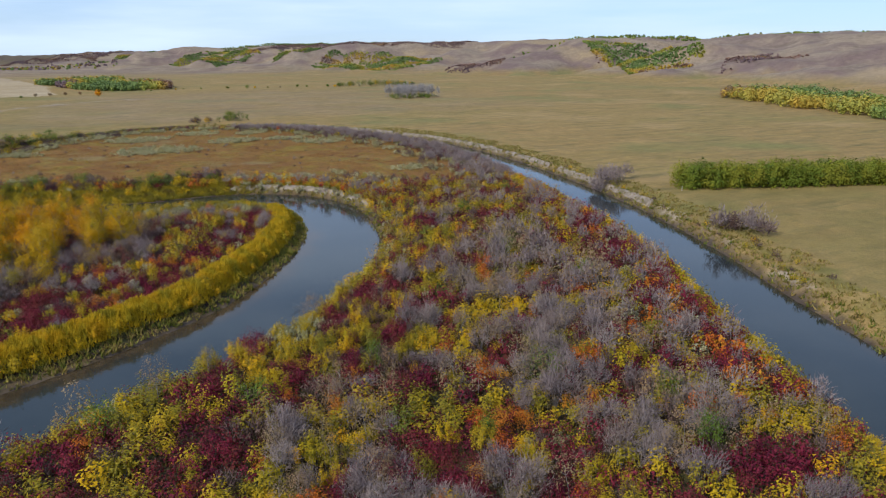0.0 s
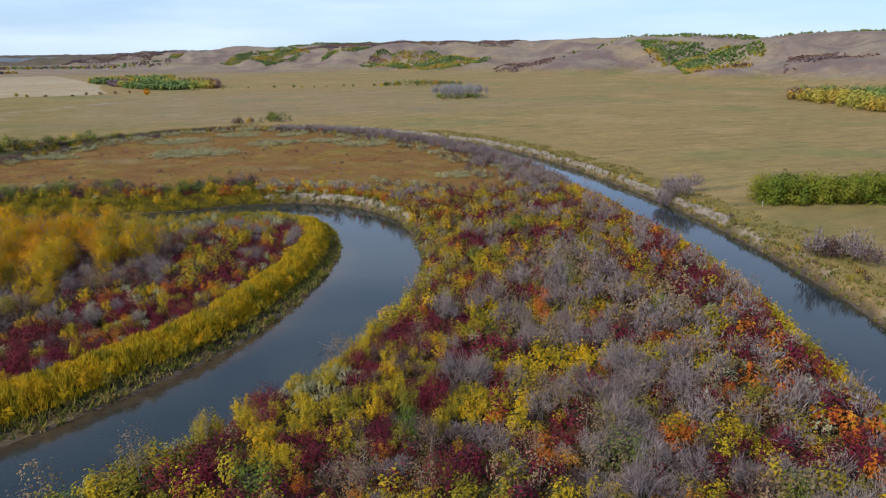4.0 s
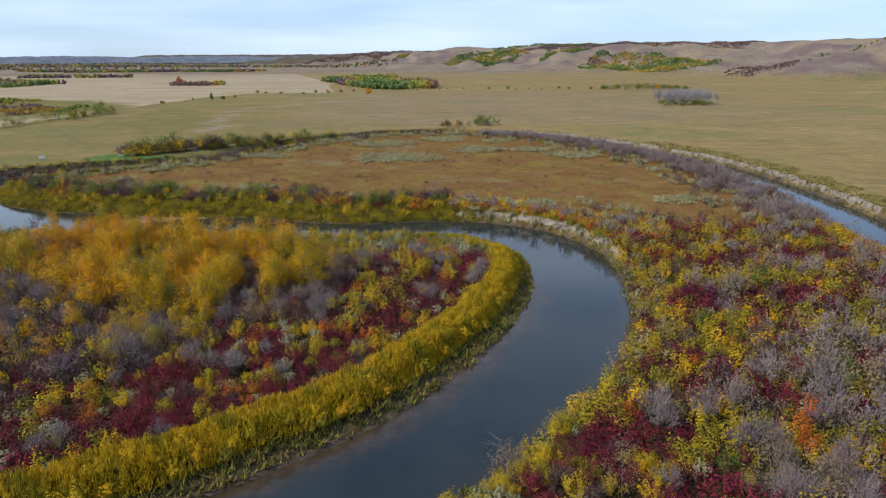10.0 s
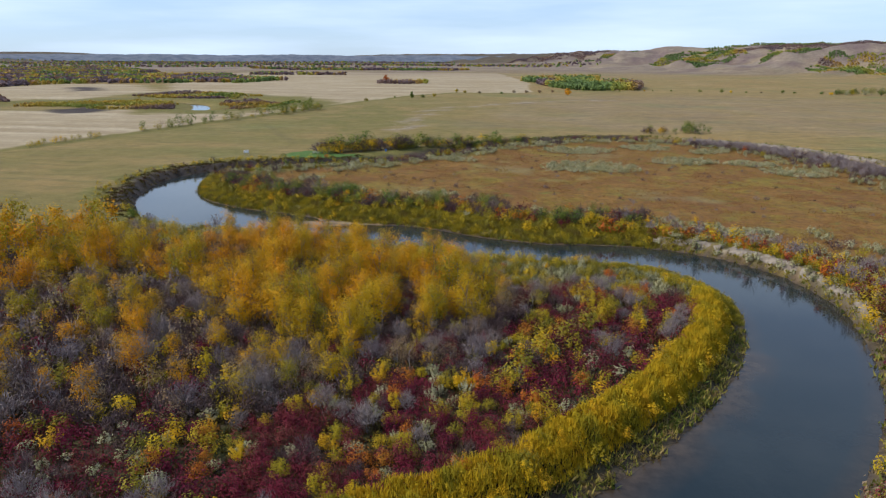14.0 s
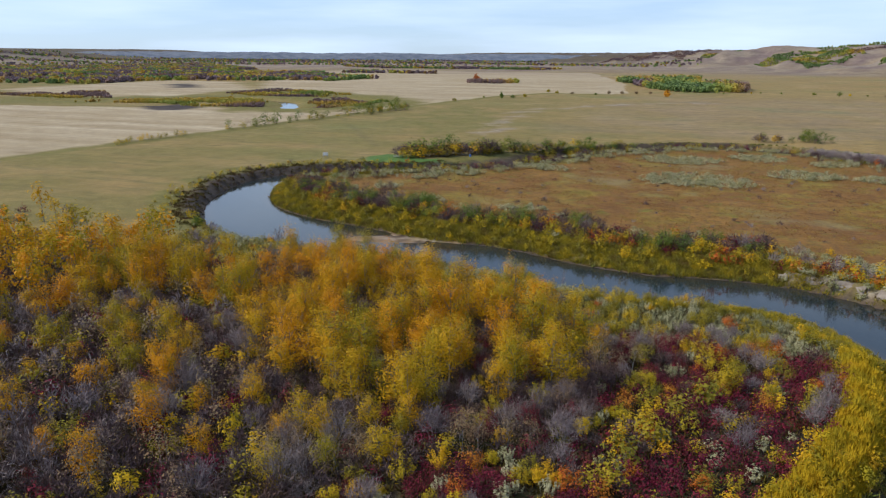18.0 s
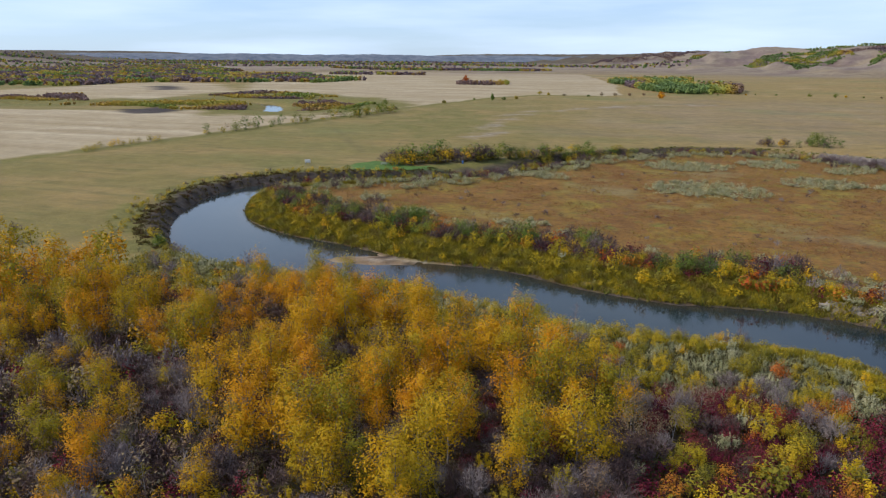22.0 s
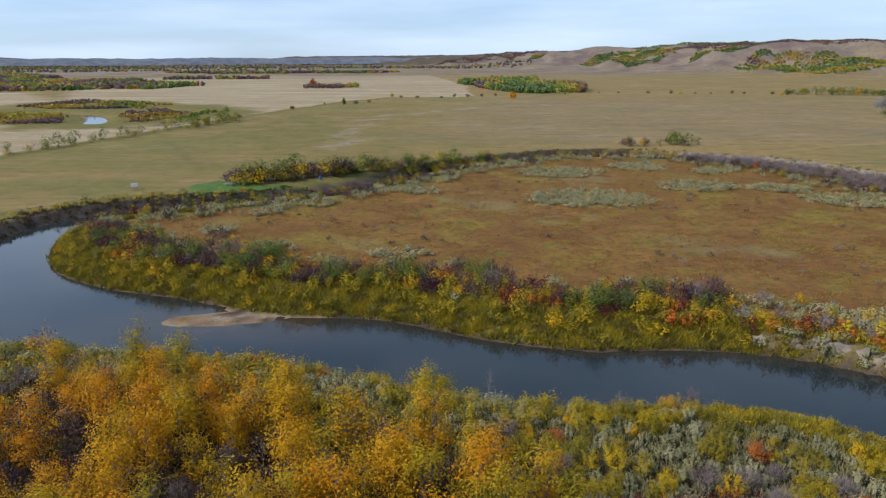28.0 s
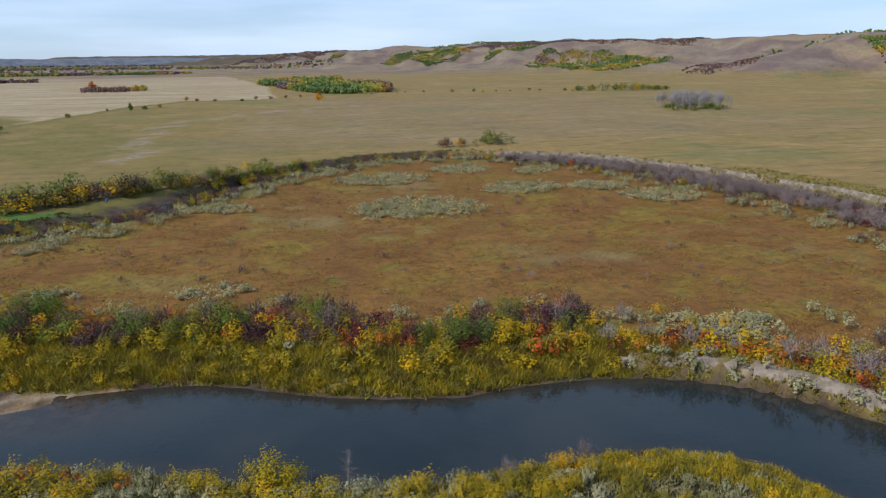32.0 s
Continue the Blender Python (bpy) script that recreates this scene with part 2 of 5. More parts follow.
    c = mix_node(n, l, mud, c, k)
    c = mix_node(n, l, burnt, c, mix_node(n, l, mid, (0.045, 0.036, 0.032), (0.08, 0.062, 0.05)))
    c = mix_node(n, l, 0.30, c, mix_node(n, l, noise_node(n, l, 0.13, 9, 0.38, 0.62, 0.72), (0.30, 0.30, 0.30), (0.70, 0.70, 0.70)), "OVERLAY")
    c = mix_node(n, l, 0.35, c, mix_node(n, l, fine, (0.25, 0.25, 0.25), (0.75, 0.75, 0.75)), "OVERLAY")
    l.new(c, b.inputs["Base Color"])
    b.inputs["Roughness"].default_value, b.inputs["Specular IOR Level"].default_value = 0.95, 0.15
    bump = n.new("ShaderNodeBump")
    bump.inputs["Strength"].default_value, bump.inputs["Distance"].default_value = 0.6, 0.25
    l.new(mix_node(n, l, 0.5, small, fine), bump.inputs["Height"])
    l.new(bump.outputs[0], b.inputs["Normal"])
    return m


def water_material():
    """Still water over mud: dark where it is deep, brown where the bed shows through near a flat shore."""
    m, n, l, b = material("river_water")
    f = noise_node(n, l, 0.05, 4)
    bed = n.new("ShaderNodeAttribute")
    bed.attribute_name = "shallow"
    c = mix_node(n, l, f, (0.013, 0.023, 0.026), (0.025, 0.034, 0.035))
    mud = mix_node(n, l, noise_node(n, l, 0.6, 5), (0.035, 0.025, 0.015), (0.07, 0.05, 0.031))
    l.new(mix_node(n, l, bed.outputs["Fac"], c, mud), b.inputs["Base Color"])
    b.inputs["Roughness"].default_value, b.inputs["IOR"].default_value = 0.02, 1.33
    bump = n.new("ShaderNodeBump")
    bump.inputs["Strength"].default_value, bump.inputs["Distance"].default_value = 0.07, 0.05
    l.new(noise_node(n, l, 1.4, 3), bump.inputs["Height"])
    l.new(bump.outputs[0], b.inputs["Normal"])
    return m


GROUND, WATER = ground_material(), water_material()

# ---- the plan: river, banks, hills ----
WATER_Z = -2.5
rng = np.random.default_rng(7)

# the river's middle line and half width, from the south-east round the meadow to the south-west
COURSE = [(21, -150, 9), (46.5, -70, 8.6), (61.6, -30.6, 8.4), (76.6, 1.3, 8.3), (88.4, 27.4, 7.6), (98.3, 47.4, 7.2), (108.9, 75.7, 7.6), (118.5, 107.8, 8.0), (128, 150, 8),
          (135, 190, 7.5), (138, 230, 7.5), (135, 268, 7.5), (128, 294, 7), (117, 324, 7), (102, 349, 7), (84, 366, 7), (62, 379, 7),
          (38, 386, 6), (14, 384, 5), (-6, 374, 5), (-36, 346, 4.5), (-66, 301, 5), (-90, 279, 5), (-112, 267, 5), (-128, 256, 6)]
COURSE_WEST = [(-134, 240, 6.5), (-129, 219, 8), (-118, 200, 10), (-100, 185, 13), (-80, 180, 12), (-58, 175, 9), (-40, 173, 10), (-22, 166, 9.5),
               (-4, 162.5, 9), (12, 163.5, 9.2), (25, 161, 9.5), (35, 153, 9.5), (40.5, 141, 9), (41, 125, 8.5), (37, 107, 8.5), (30.2, 91.2, 8.8),
               (22.3, 78, 8.8), (13.3, 67, 8.3), (4, 57.2, 8), (-8, 48.5, 8), (-20, 41, 8), (-33, 35, 8), (-50, 26, 8.5), (-75, 12, 9), (-120, -10, 9), (-220, -30, 9)]
FAR_COURSE = [(-520, 520, 6), (-440, 560, 6), (-380, 610, 6), (-330, 600, 6), (-300, 560, 7), (-283, 525, 6), (-262, 545, 5), (-250, 600, 5), (-290, 650, 5), (-400, 700, 6)]


def smooth(points, steps=7):
    p = np.array(points, float)
    p = np.vstack([2 * p[0] - p[1], p, 2 * p[-1] - p[-2]])
    out = []
    for a, b, c, d in zip(p[:-3], p[1:-2], p[2:-1], p[3:]):
        for u in np.arange(steps) / steps:
            out.append(0.5 * (2 * b + (c - a) * u + (2 * a - 5 * b + 4 * c - d) * u ** 2 + (3 * b - a - 3 * c + d) * u ** 3))
    return np.array(out + [p[-2]])


RIVER = smooth(COURSE + COURSE_WEST)
FAR_RIVER = smooth(FAR_COURSE)


def shore_distance(x, y, line):
    """Metres from the water's edge: negative in the water, endless far off."""
    best = np.full(x.shape, 1e9)
    for (ax, ay, aw), (bx, by, bw) in zip(line[:-1], line[1:]):
        i = np.nonzero((np.abs(x - ax) < 120) & (np.abs(y - ay) < 120))[0]
        if len(i):
            dx, dy, px, py = bx - ax, by - ay, x[i], y[i]
            u = np.clip(((px - ax) * dx + (py - ay) * dy) / (dx * dx + dy * dy), 0, 1)
            best[i] = np.minimum(best[i], np.hypot(px - ax - u * dx, py - ay - u * dy) - (aw + u * (bw - aw)))
    return best


def inside(x, y, poly):
    c = np.zeros(np.shape(x), bool)
    for (ax, ay), (bx, by) in zip(poly, list(poly[1:]) + [poly[0]]):
        if ay != by:
            c ^= ((ay > y) != (by > y)) & (x < (bx - ax) * (y - ay) / (by - ay) + ax)
    return c


LOOP = [(p[0], p[1]) for p in RIVER[::2]]


def step(a, b, v):
    u = np.clip((v - a) / (b - a), 0, 1)
    return u * u * (3 - 2 * u)


def waves(x, y, size, seed, octaves=4):
    """Smooth random relief between about -1 and 1."""
    r, out, amp, tot = np.random.default_rng(seed), 0, 1.0, 0
    for o in range(octaves):
        for k in range(3):
            a = r.uniform(0, math.tau)
            out = out + amp * np.sin((x * math.cos(a) + y * math.sin(a)) * math.tau / size * r.uniform(0.7, 1.3) + r.uniform(0, math.tau)
                                     + 1.3 * np.sin((y * math.cos(a) - x * math.sin(a)) * math.tau / size * 0.7 + o))
        tot, amp, size = tot + amp * 1.7, amp * 0.5, size * 0.5
    return out / tot


def line_distance(x, y, line):
    """Distance to an open line (positive on its right hand) and the way along it."""
    best, side, along, run = np.full(x.shape, 1e9), np.zeros(x.shape), np.zeros(x.shape), 0
    for (ax, ay), (bx, by) in zip(line[:-1], line[1:]):
        dx, dy = bx - ax, by - ay
        n = math.hypot(dx, dy)
        u = np.clip(((x - ax) * dx + (y - ay) * dy) / n ** 2, 0, 1)
        d = np.hypot(x - ax - u * dx, y - ay - u * dy)
        near = d < best
        best = np.where(near, d, best)
        side = np.where(near, np.sign((x - ax) * dy - (y - ay) * dx), side)
        along = np.where(near, run + u * n, along)
        run += n
    return best * side, along


HILL_FOOT = [(900, -3000), (760, 150), (700, 420), (690, 700), (600, 1000), (480, 1400), (250, 2000), (-50, 2600), (-500, 3400), (-1200, 4600)]
WEST_FOOT = [(-2600, 4800), (-1900, 2400), (-1300, 1300), (-1100, 300), (-1200, -3000)]


def hill_height(x, y):
    d, s = line_distance(x, y, HILL_FOOT)
    gully = np.abs(np.sin(s / 210 + 0.8 * np.sin(s / 130) + d / 900)) ** 0.7
    spur = np.sin(s / 420 + 1.0)
    dd = d + 70 * spur - 260 * (1 - gully) * step(-20, 200, d) + 26 * waves(x, y, 190, 3) + 30 * np.abs(waves(x, y, 420, 4, 3))
    top = 74 - 34 * step(1900, 4200, y) + 4 * waves(x, y, 900, 5, 2)
    h = (top + 3 * waves(x, y, 130, 6, 3)) * step(-20, 520, dd) ** 0.9 + 9 * waves(x, y, 210, 7, 3) * step(0, 150, d) * (1 - step(330, 560, dd))
    d2, s2 = line_distance(x, y, WEST_FOOT)
    gully2 = np.abs(np.sin(s2 / 260 + 0.9 * np.sin(s2 / 170)))
    h2 = 44 * step(0, 900, d2 - 200 * (1 - gully2)) + 3 * step(0, 200, d2) * waves(x, y, 300, 8)
    r = np.hypot(x, y)
    h3 = (24 + 3 * waves(x, y, 1100, 10, 3)) * step(3900, 4600, r + 160 * waves(x, y, 1500, 9, 2)) * (y > 0)
    return np.maximum(np.maximum(h, h2), h3)


def ground_height(x, y, d=None, fd=None):
    d = shore_distance(x, y, RIVER) if d is None else d
    fd = shore_distance(x, y, FAR_RIVER) if fd is None else fd
    loop = inside(x, y, LOOP)
    # cut banks: field side of the east and north arms, meadow side of the inner bend, outside of the west bend
    cut = np.where(~loop & (x > -20) & (y > 15) & (x > 60), 1.0, 0.0)
    cut = np.maximum(cut, np.where(~loop & (y > 330), 1.0, 0.0))
    cut = np.maximum(cut, np.where(~loop & (x < -95) & (y > 175) & (y < 300), 1.0, 0.0))
    cut = np.maximum(cut, np.where(loop & (x > 24) & (x < 75) & (y > 128) & (y < 190), 1.0, 0.0))
    wide = np.where(cut > 0, 3.2 + 0.8 * waves(x, y, 45, 21, 3), 9.0 + 2.0 * waves(x, y, 30, 22, 2))
    plain = 0.25 * waves(x, y, 60, 1) + 0.10 * waves(x, y, 9, 2, 2)
    plain = plain + np.where(loop, 0.0, 0.9) * step(60 - np.maximum(1, 0.8 * (y - 400)), 60 + np.maximum(1, 0.8 * (y - 400)), x) * step(2, 12, d)
    lip = np.where(cut > 0, 0.6 + 0.5 * waves(x, y, 30, 23, 3), 0.4)
    z = WATER_Z + (plain - WATER_Z) * step(lip * 0.3, wide + lip, d) ** np.where(cut > 0, np.where(loop, 2.4, 1.0), 0.75)
    z = z + 0.22 * waves(x, y, 8, 24, 2) * step(0.8, 2.0, d) * (1 - step(3.5, 6.0, d)) * cut
    z = np.where(d < 0.4, WATER_Z - 0.08 + np.maximum(d - 0.4, -6) * 0.3, z)
    bx, by = (x + 65) * 0.97 + (y - 182.5) * 0.24, (y - 182.5) * 0.97 - (x + 65) * 0.24
    bar = np.exp(-(bx / 11.5) ** 4 - (by / (4.6 + 0.12 * bx)) ** 2) * (1 + 0.12 * waves(x, y, 9, 25, 2))
    z = np.maximum(z, WATER_Z - 0.5 + 0.86 * bar)
    z = np.where(fd < 12, np.minimum(z, WATER_Z + (plain - WATER_Z) * step(0.5, 9, fd) - np.where(fd < 0.5, 0.6, 0)), z)
    return z + hill_height(x, y)


def graded(a, b, fine, grow_a, grow_b, limit):
    mid = list(np.arange(a, b + fine / 2, fine))
    for grow, sign in ((grow_a, -1), (grow_b, 1)):
        s = fine
        while abs(mid[-1] if sign > 0 else mid[0]) < limit:
            s *= grow
            mid = mid + [mid[-1] + s] if sign > 0 else [mid[0] - s] + mid
    return np.array(mid)


def mesh_from(name, verts, faces, mat, tone=None, smooth_faces=False):
    """A mesh of triangles or quads from arrays."""
    me = bpy.data.meshes.new(name)
    k = faces.shape[1]
    me.vertices.add(len(verts))
    me.vertices.foreach_set("co", np.asarray(verts[:, :3], np.float32).ravel())
    me.loops.add(faces.size)
    me.loops.foreach_set("vertex_index", faces.astype(np.int32).ravel())
    me.polygons.add(len(faces))
    me.polygons.foreach_set("loop_start", np.arange(0, faces.size, k, dtype=np.int32))
    me.polygons.foreach_set("use_smooth", np.full(len(faces), smooth_faces))
    if tone is not None:
        at = me.attributes.new("tone", "FLOAT", "POINT")
        at.data.foreach_set("value", np.asarray(tone, np.float32))
    if verts.shape[1] == 6:
        own = me.attributes.new("custom_normal", "FLOAT_VECTOR", "POINT")
        own.data.foreach_set("vector", np.asarray(verts[:, 3:], np.float32).ravel())
    me.materials.append(mat)
    me.update()
    return me


# ---- ground: one sheet to the horizon ----
GX, GY = graded(-165, 165, 2.0, 1.04, 1.03, 5200), graded(-70, 405, 2.0, 1.15, 1.028, 5200)
X, Y = [a.ravel() for a in np.meshgrid(GX, GY)]
D, FD = shore_distance(X, Y, RIVER), shore_distance(X, Y, FAR_RIVER)
Z = ground_height(X, Y, D, FD)
nx, ny = len(GX), len(GY)
q = (np.arange(nx - 1)[None, :] + nx * np.arange(ny - 1)[:, None]).ravel()
ground_mesh = mesh_from("ground", np.stack([X, Y, Z], 1), np.stack([q, q + 1, q + nx + 1, q + nx], 1), GROUND, smooth_faces=True)
IN_LOOP = inside(X, Y, LOOP)
FIELD_EDGE = [(-255, 200), (-249, 275), (-232, 340), (-215, 440), (-190, 591), (-157, 736), (-120, 800), (-60, 800), (-40, 830), (-60, 1130), (-150, 1600), (-700, 1650),
              (-720, 1150), (-560, 960), (-450, 760), (-400, 690), (-260, 640), (-245, 560), (-270, 515), (-420, 470), (-700, 430), (-900, 200)]
WOODS_FLOOR = (IN_LOOP & (Y < 150 - 0.12 * (X - 60) + 12 * waves(X, Y, 40, 31, 2))) | (~IN_LOOP & (Y < 172) & (X < 40) & ~((Y > 148) & (X < -108)))
cover = np.zeros((len(X), 4), np.float32)
more = np.zeros((len(X), 4), np.float32)
hill_share = step(4, 14, hill_height(X, Y))
meadow = IN_LOOP & ~WOODS_FLOOR
cover[:, 0] = meadow
cover[:, 1] = inside(X + 4 * waves(X, Y, 40, 33), Y + 5 * waves(X, Y, 50, 34), FIELD_EDGE) * (FD > 18)
second = inside(X, Y, [(-700, 640), (-690, 900), (-575, 900), (-450, 750), (-440, 600), (-520, 540)])
cover[:, 1] = np.maximum(cover[:, 1], second)
steep = step(1.4, 2.4, D + 0.7 * waves(X, Y, 9, 34)) * (1 - step(3.4, 4.6, D + 0.7 * waves(X, Y, 12, 35)))
steep = np.where(IN_LOOP, step(2.2, 2.8, D + 0.5 * waves(X, Y, 9, 34)) * (1 - step(3.4, 4.4, D + 0.6 * waves(X, Y, 12, 35))), steep)
cut_sand = (~IN_LOOP & (X > 60) & (Y > 10) & (Y < 400)) | (IN_LOOP & (X > 20) & (X < 75) & (Y > 120) & (Y < 190))
cover[:, 2] = np.maximum(steep * cut_sand * np.clip(0.55 + 0.9 * waves(X, Y, 25, 36), 0, 1), np.clip(0.5 + 0.6 * waves(X, Y, 6, 39, 3), 0.1, 0.9) * ((np.abs(X + 62) < 16) & (np.abs(Y - 183) < 7) & (D < 1.0)))
more[:, 0] = np.maximum(WOODS_FLOOR & (D > 1.5), 0.7 * step(2500, 3600, np.hypot(X, Y) + 250 * waves(X, Y, 900, 56)) * (X < 500) * (Y > 0))
more[:, 1] = np.maximum(hill_share, 0.85 * step(1250, 2100, np.hypot(X, Y) + 150 * waves(X, Y, 700, 52)) * (X < 900))
brown = (~IN_LOOP) * step(-95, -30, X - 0.10 * (Y - 430) + 30 * waves(X, Y, 140, 65)) * step(395, 450, Y + 12 * waves(X, Y, 70, 66)) * (1 - step(700, 860, Y + 60 * waves(X, Y, 200, 67))) * (1 - step(180, 420, X))
more[:, 1] = np.maximum(more[:, 1], 0.34 * brown * np.clip(0.8 + 0.5 * waves(X, Y, 80, 68), 0, 1))
bare_d, _ = line_distance(X, Y, [(-92, 402), (-97, 450), (-101, 510), (-98, 570), (-77, 594), (-29, 665), (40, 700)])
bare_soil = (1 - step(2, 13, np.abs(bare_d + 7 * waves(X, Y, 45, 69)))) * np.clip(0.55 + 0.9 * waves(X, Y, 28, 70, 3), 0, 1)
cover[:, 2] = np.maximum(cover[:, 2], 0.75 * bare_soil)
west_cut = ~IN_LOOP & (X < -82) & (Y > 176)
more[:, 2] = np.maximum(step(-8, -1, D) * (1 - step(0.9, 2.6, D + 0.8 * waves(X, Y, 9, 37))) * (cover[:, 2] < 0.3),
                        west_cut * (D < 8) * (1 - step(4.5, 7.5, D + 1.5 * waves(X, Y, 14, 38))))
old_channel = (D < 9) & (Y > 262) & (X < 45) & (X > -128)
more[:, 2] = np.maximum(more[:, 2], old_channel * (1 - step(3.5, 6.5, D + 1.6 * waves(X, Y, 12, 40))) * 0.92)
rest = np.zeros((len(X), 4), np.float32)
edge_d, _ = line_distance(X, Y, FIELD_EDGE[:8])
rest[:, 1] = np.maximum((1 - step(3, 7, np.abs(edge_d + 1.5 * waves(X, Y, 25, 45)))) * (Y > 180), step(3, 7, FD) * (1 - step(30, 55, FD + 14 * waves(X, Y, 60, 46))))
rest[:, 1] = np.maximum(rest[:, 1], ~IN_LOOP & (D > 4) & (D < 13 + 6 * waves(X, Y, 30, 47)) & (X < -60) & (Y > 150))
rest[:, 1] = np.maximum(rest[:, 1], IN_LOOP & (D > 1.2) & (Y > 140) & (D < 13 + 5 * waves(X, Y, 30, 59)))
rest[:, 1] = np.maximum(rest[:, 1], (~IN_LOOP & (X > 60) & (Y < 330)) * step(4.0, 5.5, D + waves(X, Y, 12, 73)) * (1 - step(9, 13, D + 2.5 * waves(X, Y, 24, 74, 3))) * np.clip(0.6 + 0.8 * waves(X, Y, 13, 75, 3), 0.1, 0.95))
rest[:, 1] = np.maximum(rest[:, 1], 0.5 * (~IN_LOOP & (X > 95)) * (1 - step(-3, 3, Y - 97 + 0.39 * (X - 145))) * (Y > -200) * step(10, 14, D) * np.clip(0.8 + 0.4 * waves(X, Y, 50, 76), 0, 1))
olive = inside(X + 6 * waves(X, Y, 30, 71), Y + 10 * waves(X, Y, 40, 72), [(-168, 445), (-160, 600), (-118, 525), (-96, 430), (-118, 384)]) * 1.0
rest[:, 1] = np.maximum(rest[:, 1], 0.95 * olive * np.clip(0.75 + 0.8 * waves(X, Y, 40, 55), 0, 1))
west_field = 0.62 * step(60, -110, X + 0.12 * (Y - 300) + 25 * waves(X, Y, 160, 57)) * (~IN_LOOP) * (Y > 150) * (Y < 900) * np.clip(0.75 + 0.7 * waves(X * 0.5, Y, 60, 58), 0.1, 1) * (cover[:, 1] < 0.5)
rest[:, 1] = np.maximum(rest[:, 1], west_field) * (1 - 0.7 * (cover[:, 2] > 0.2))
rest[:, 0] = inside(X + 2 * waves(X, Y, 14, 48), Y + 2 * waves(X, Y, 14, 49), [(-121, 298), (-105, 309), (-97, 298), (-76, 298), (-72, 287), (-94, 279), (-113, 281)])
rest[:, 2] = np.maximum(inside(X + 3 * waves(X, Y, 30, 50), Y, [(-386, 486), (-374, 522), (-344, 494), (-338, 476), (-346, 461), (-366, 463)]),
                        inside(X + 5 * waves(X, Y, 50, 51), Y, [(-602, 800), (-596, 843), (-527, 750), (-540, 732)]))
track_d, _ = line_distance(X, Y, [(-178, 411), (-150, 365), (-127, 328)])
rest[:, 2] = np.maximum(rest[:, 2], 0.2 * (np.abs(np.abs(track_d) - 1.2) < 0.9))
far_fields = (np.sin(X / 310 + 2 * np.sin(Y / 900)) * np.sin(Y / 170 + np.sin(X / 400)) > 0.35) & (Y > 1700) & (hill_share < 0.1)
cover[:, 1] = np.maximum(cover[:, 1], far_fields)
cover[:, 1] *= 1 - rest[:, 1]
for title, data in (("cover", cover), ("cover_more", more), ("cover_rest", rest)):
    at = ground_mesh.attributes.new(title, "FLOAT_COLOR", "POINT")
    at.data.foreach_set("color", data.ravel())
tagged(new("ground", ground_mesh), "dry pasture and reddish meadow in a wide river valley", "ground", kind="structure")


ACROSS = np.array([-1.0, -0.8, -0.6, -0.35, 0.0, 0.35, 0.6, 0.8, 1.0])


def ribbon(line, extra):
    t = np.gradient(line[:, :2], axis=0)
    t /= np.linalg.norm(t, axis=1)[:, None]
    side = np.stack([-t[:, 1], t[:, 0]], 1) * (line[:, 2:3] + extra)
    n, k = len(line), len(ACROSS)
    v = np.zeros((k, n, 3))
    v[:, :, :2], v[:, :, 2] = line[None, :, :2] - side[None] * ACROSS[:, None, None], WATER_Z
    i = (np.arange(n - 1)[None, :] + n * np.arange(k - 1)[:, None]).ravel()
    return v.reshape(-1, 3), np.stack([i + n, i + n + 1, i + 1, i], 1)


def shallows(x, y):
    """How far the muddy bed shows: along the peninsula's flat shore, round the gravel bar and in the drying channel."""
    d, lp = -shore_distance(x, y, RIVER), inside(x, y, LOOP)
    flat = (y < 112) & (x < 44) & (~lp)
    near = np.where(flat, 1 - step(0.5, 4.0, d + 1.2 * waves(x, y, 14, 341, 3)), 0.45 * (1 - step(0.2, 1.8, d)))
    bar = np.exp(-((x + 63) / 19) ** 4 - ((y - 181) / 7) ** 4) * (0.75 + 0.3 * waves(x, y, 9, 342, 3))
    return np.clip(np.maximum(near, bar), 0, 1)


for title, line in (("water", RIVER), ("far_water", FAR_RIVER)):
    v, fc = ribbon(line, 1.8)
    sheet = mesh_from(title, v, fc, WATER)
    at = sheet.attributes.new("shallow", "FLOAT", "POINT")
    at.data.foreach_set("value", np.asarray(shallows(v[:, 0], v[:, 1]), np.float32))
    tagged(new(title, sheet), "calm dark river reflecting a pale blue sky", "river", kind="structure")

# ---- pale eroded bank faces along the cut banks ----
def bank_soil():
    m, n, l, b = material("pale_bank_soil")
    c = mix_node(n, l, noise_node(n, l, 0.9, 6), (0.17, 0.135, 0.10), (0.30, 0.255, 0.195))
    c = mix_node(n, l, noise_node(n, l, 0.22, 5, 0.5, 0.62), c, (0.14, 0.115, 0.065))
    l.new(c, b.inputs["Base Color"])
    b.inputs["Roughness"].default_value = 0.95
    return m


SOIL = bank_soil()


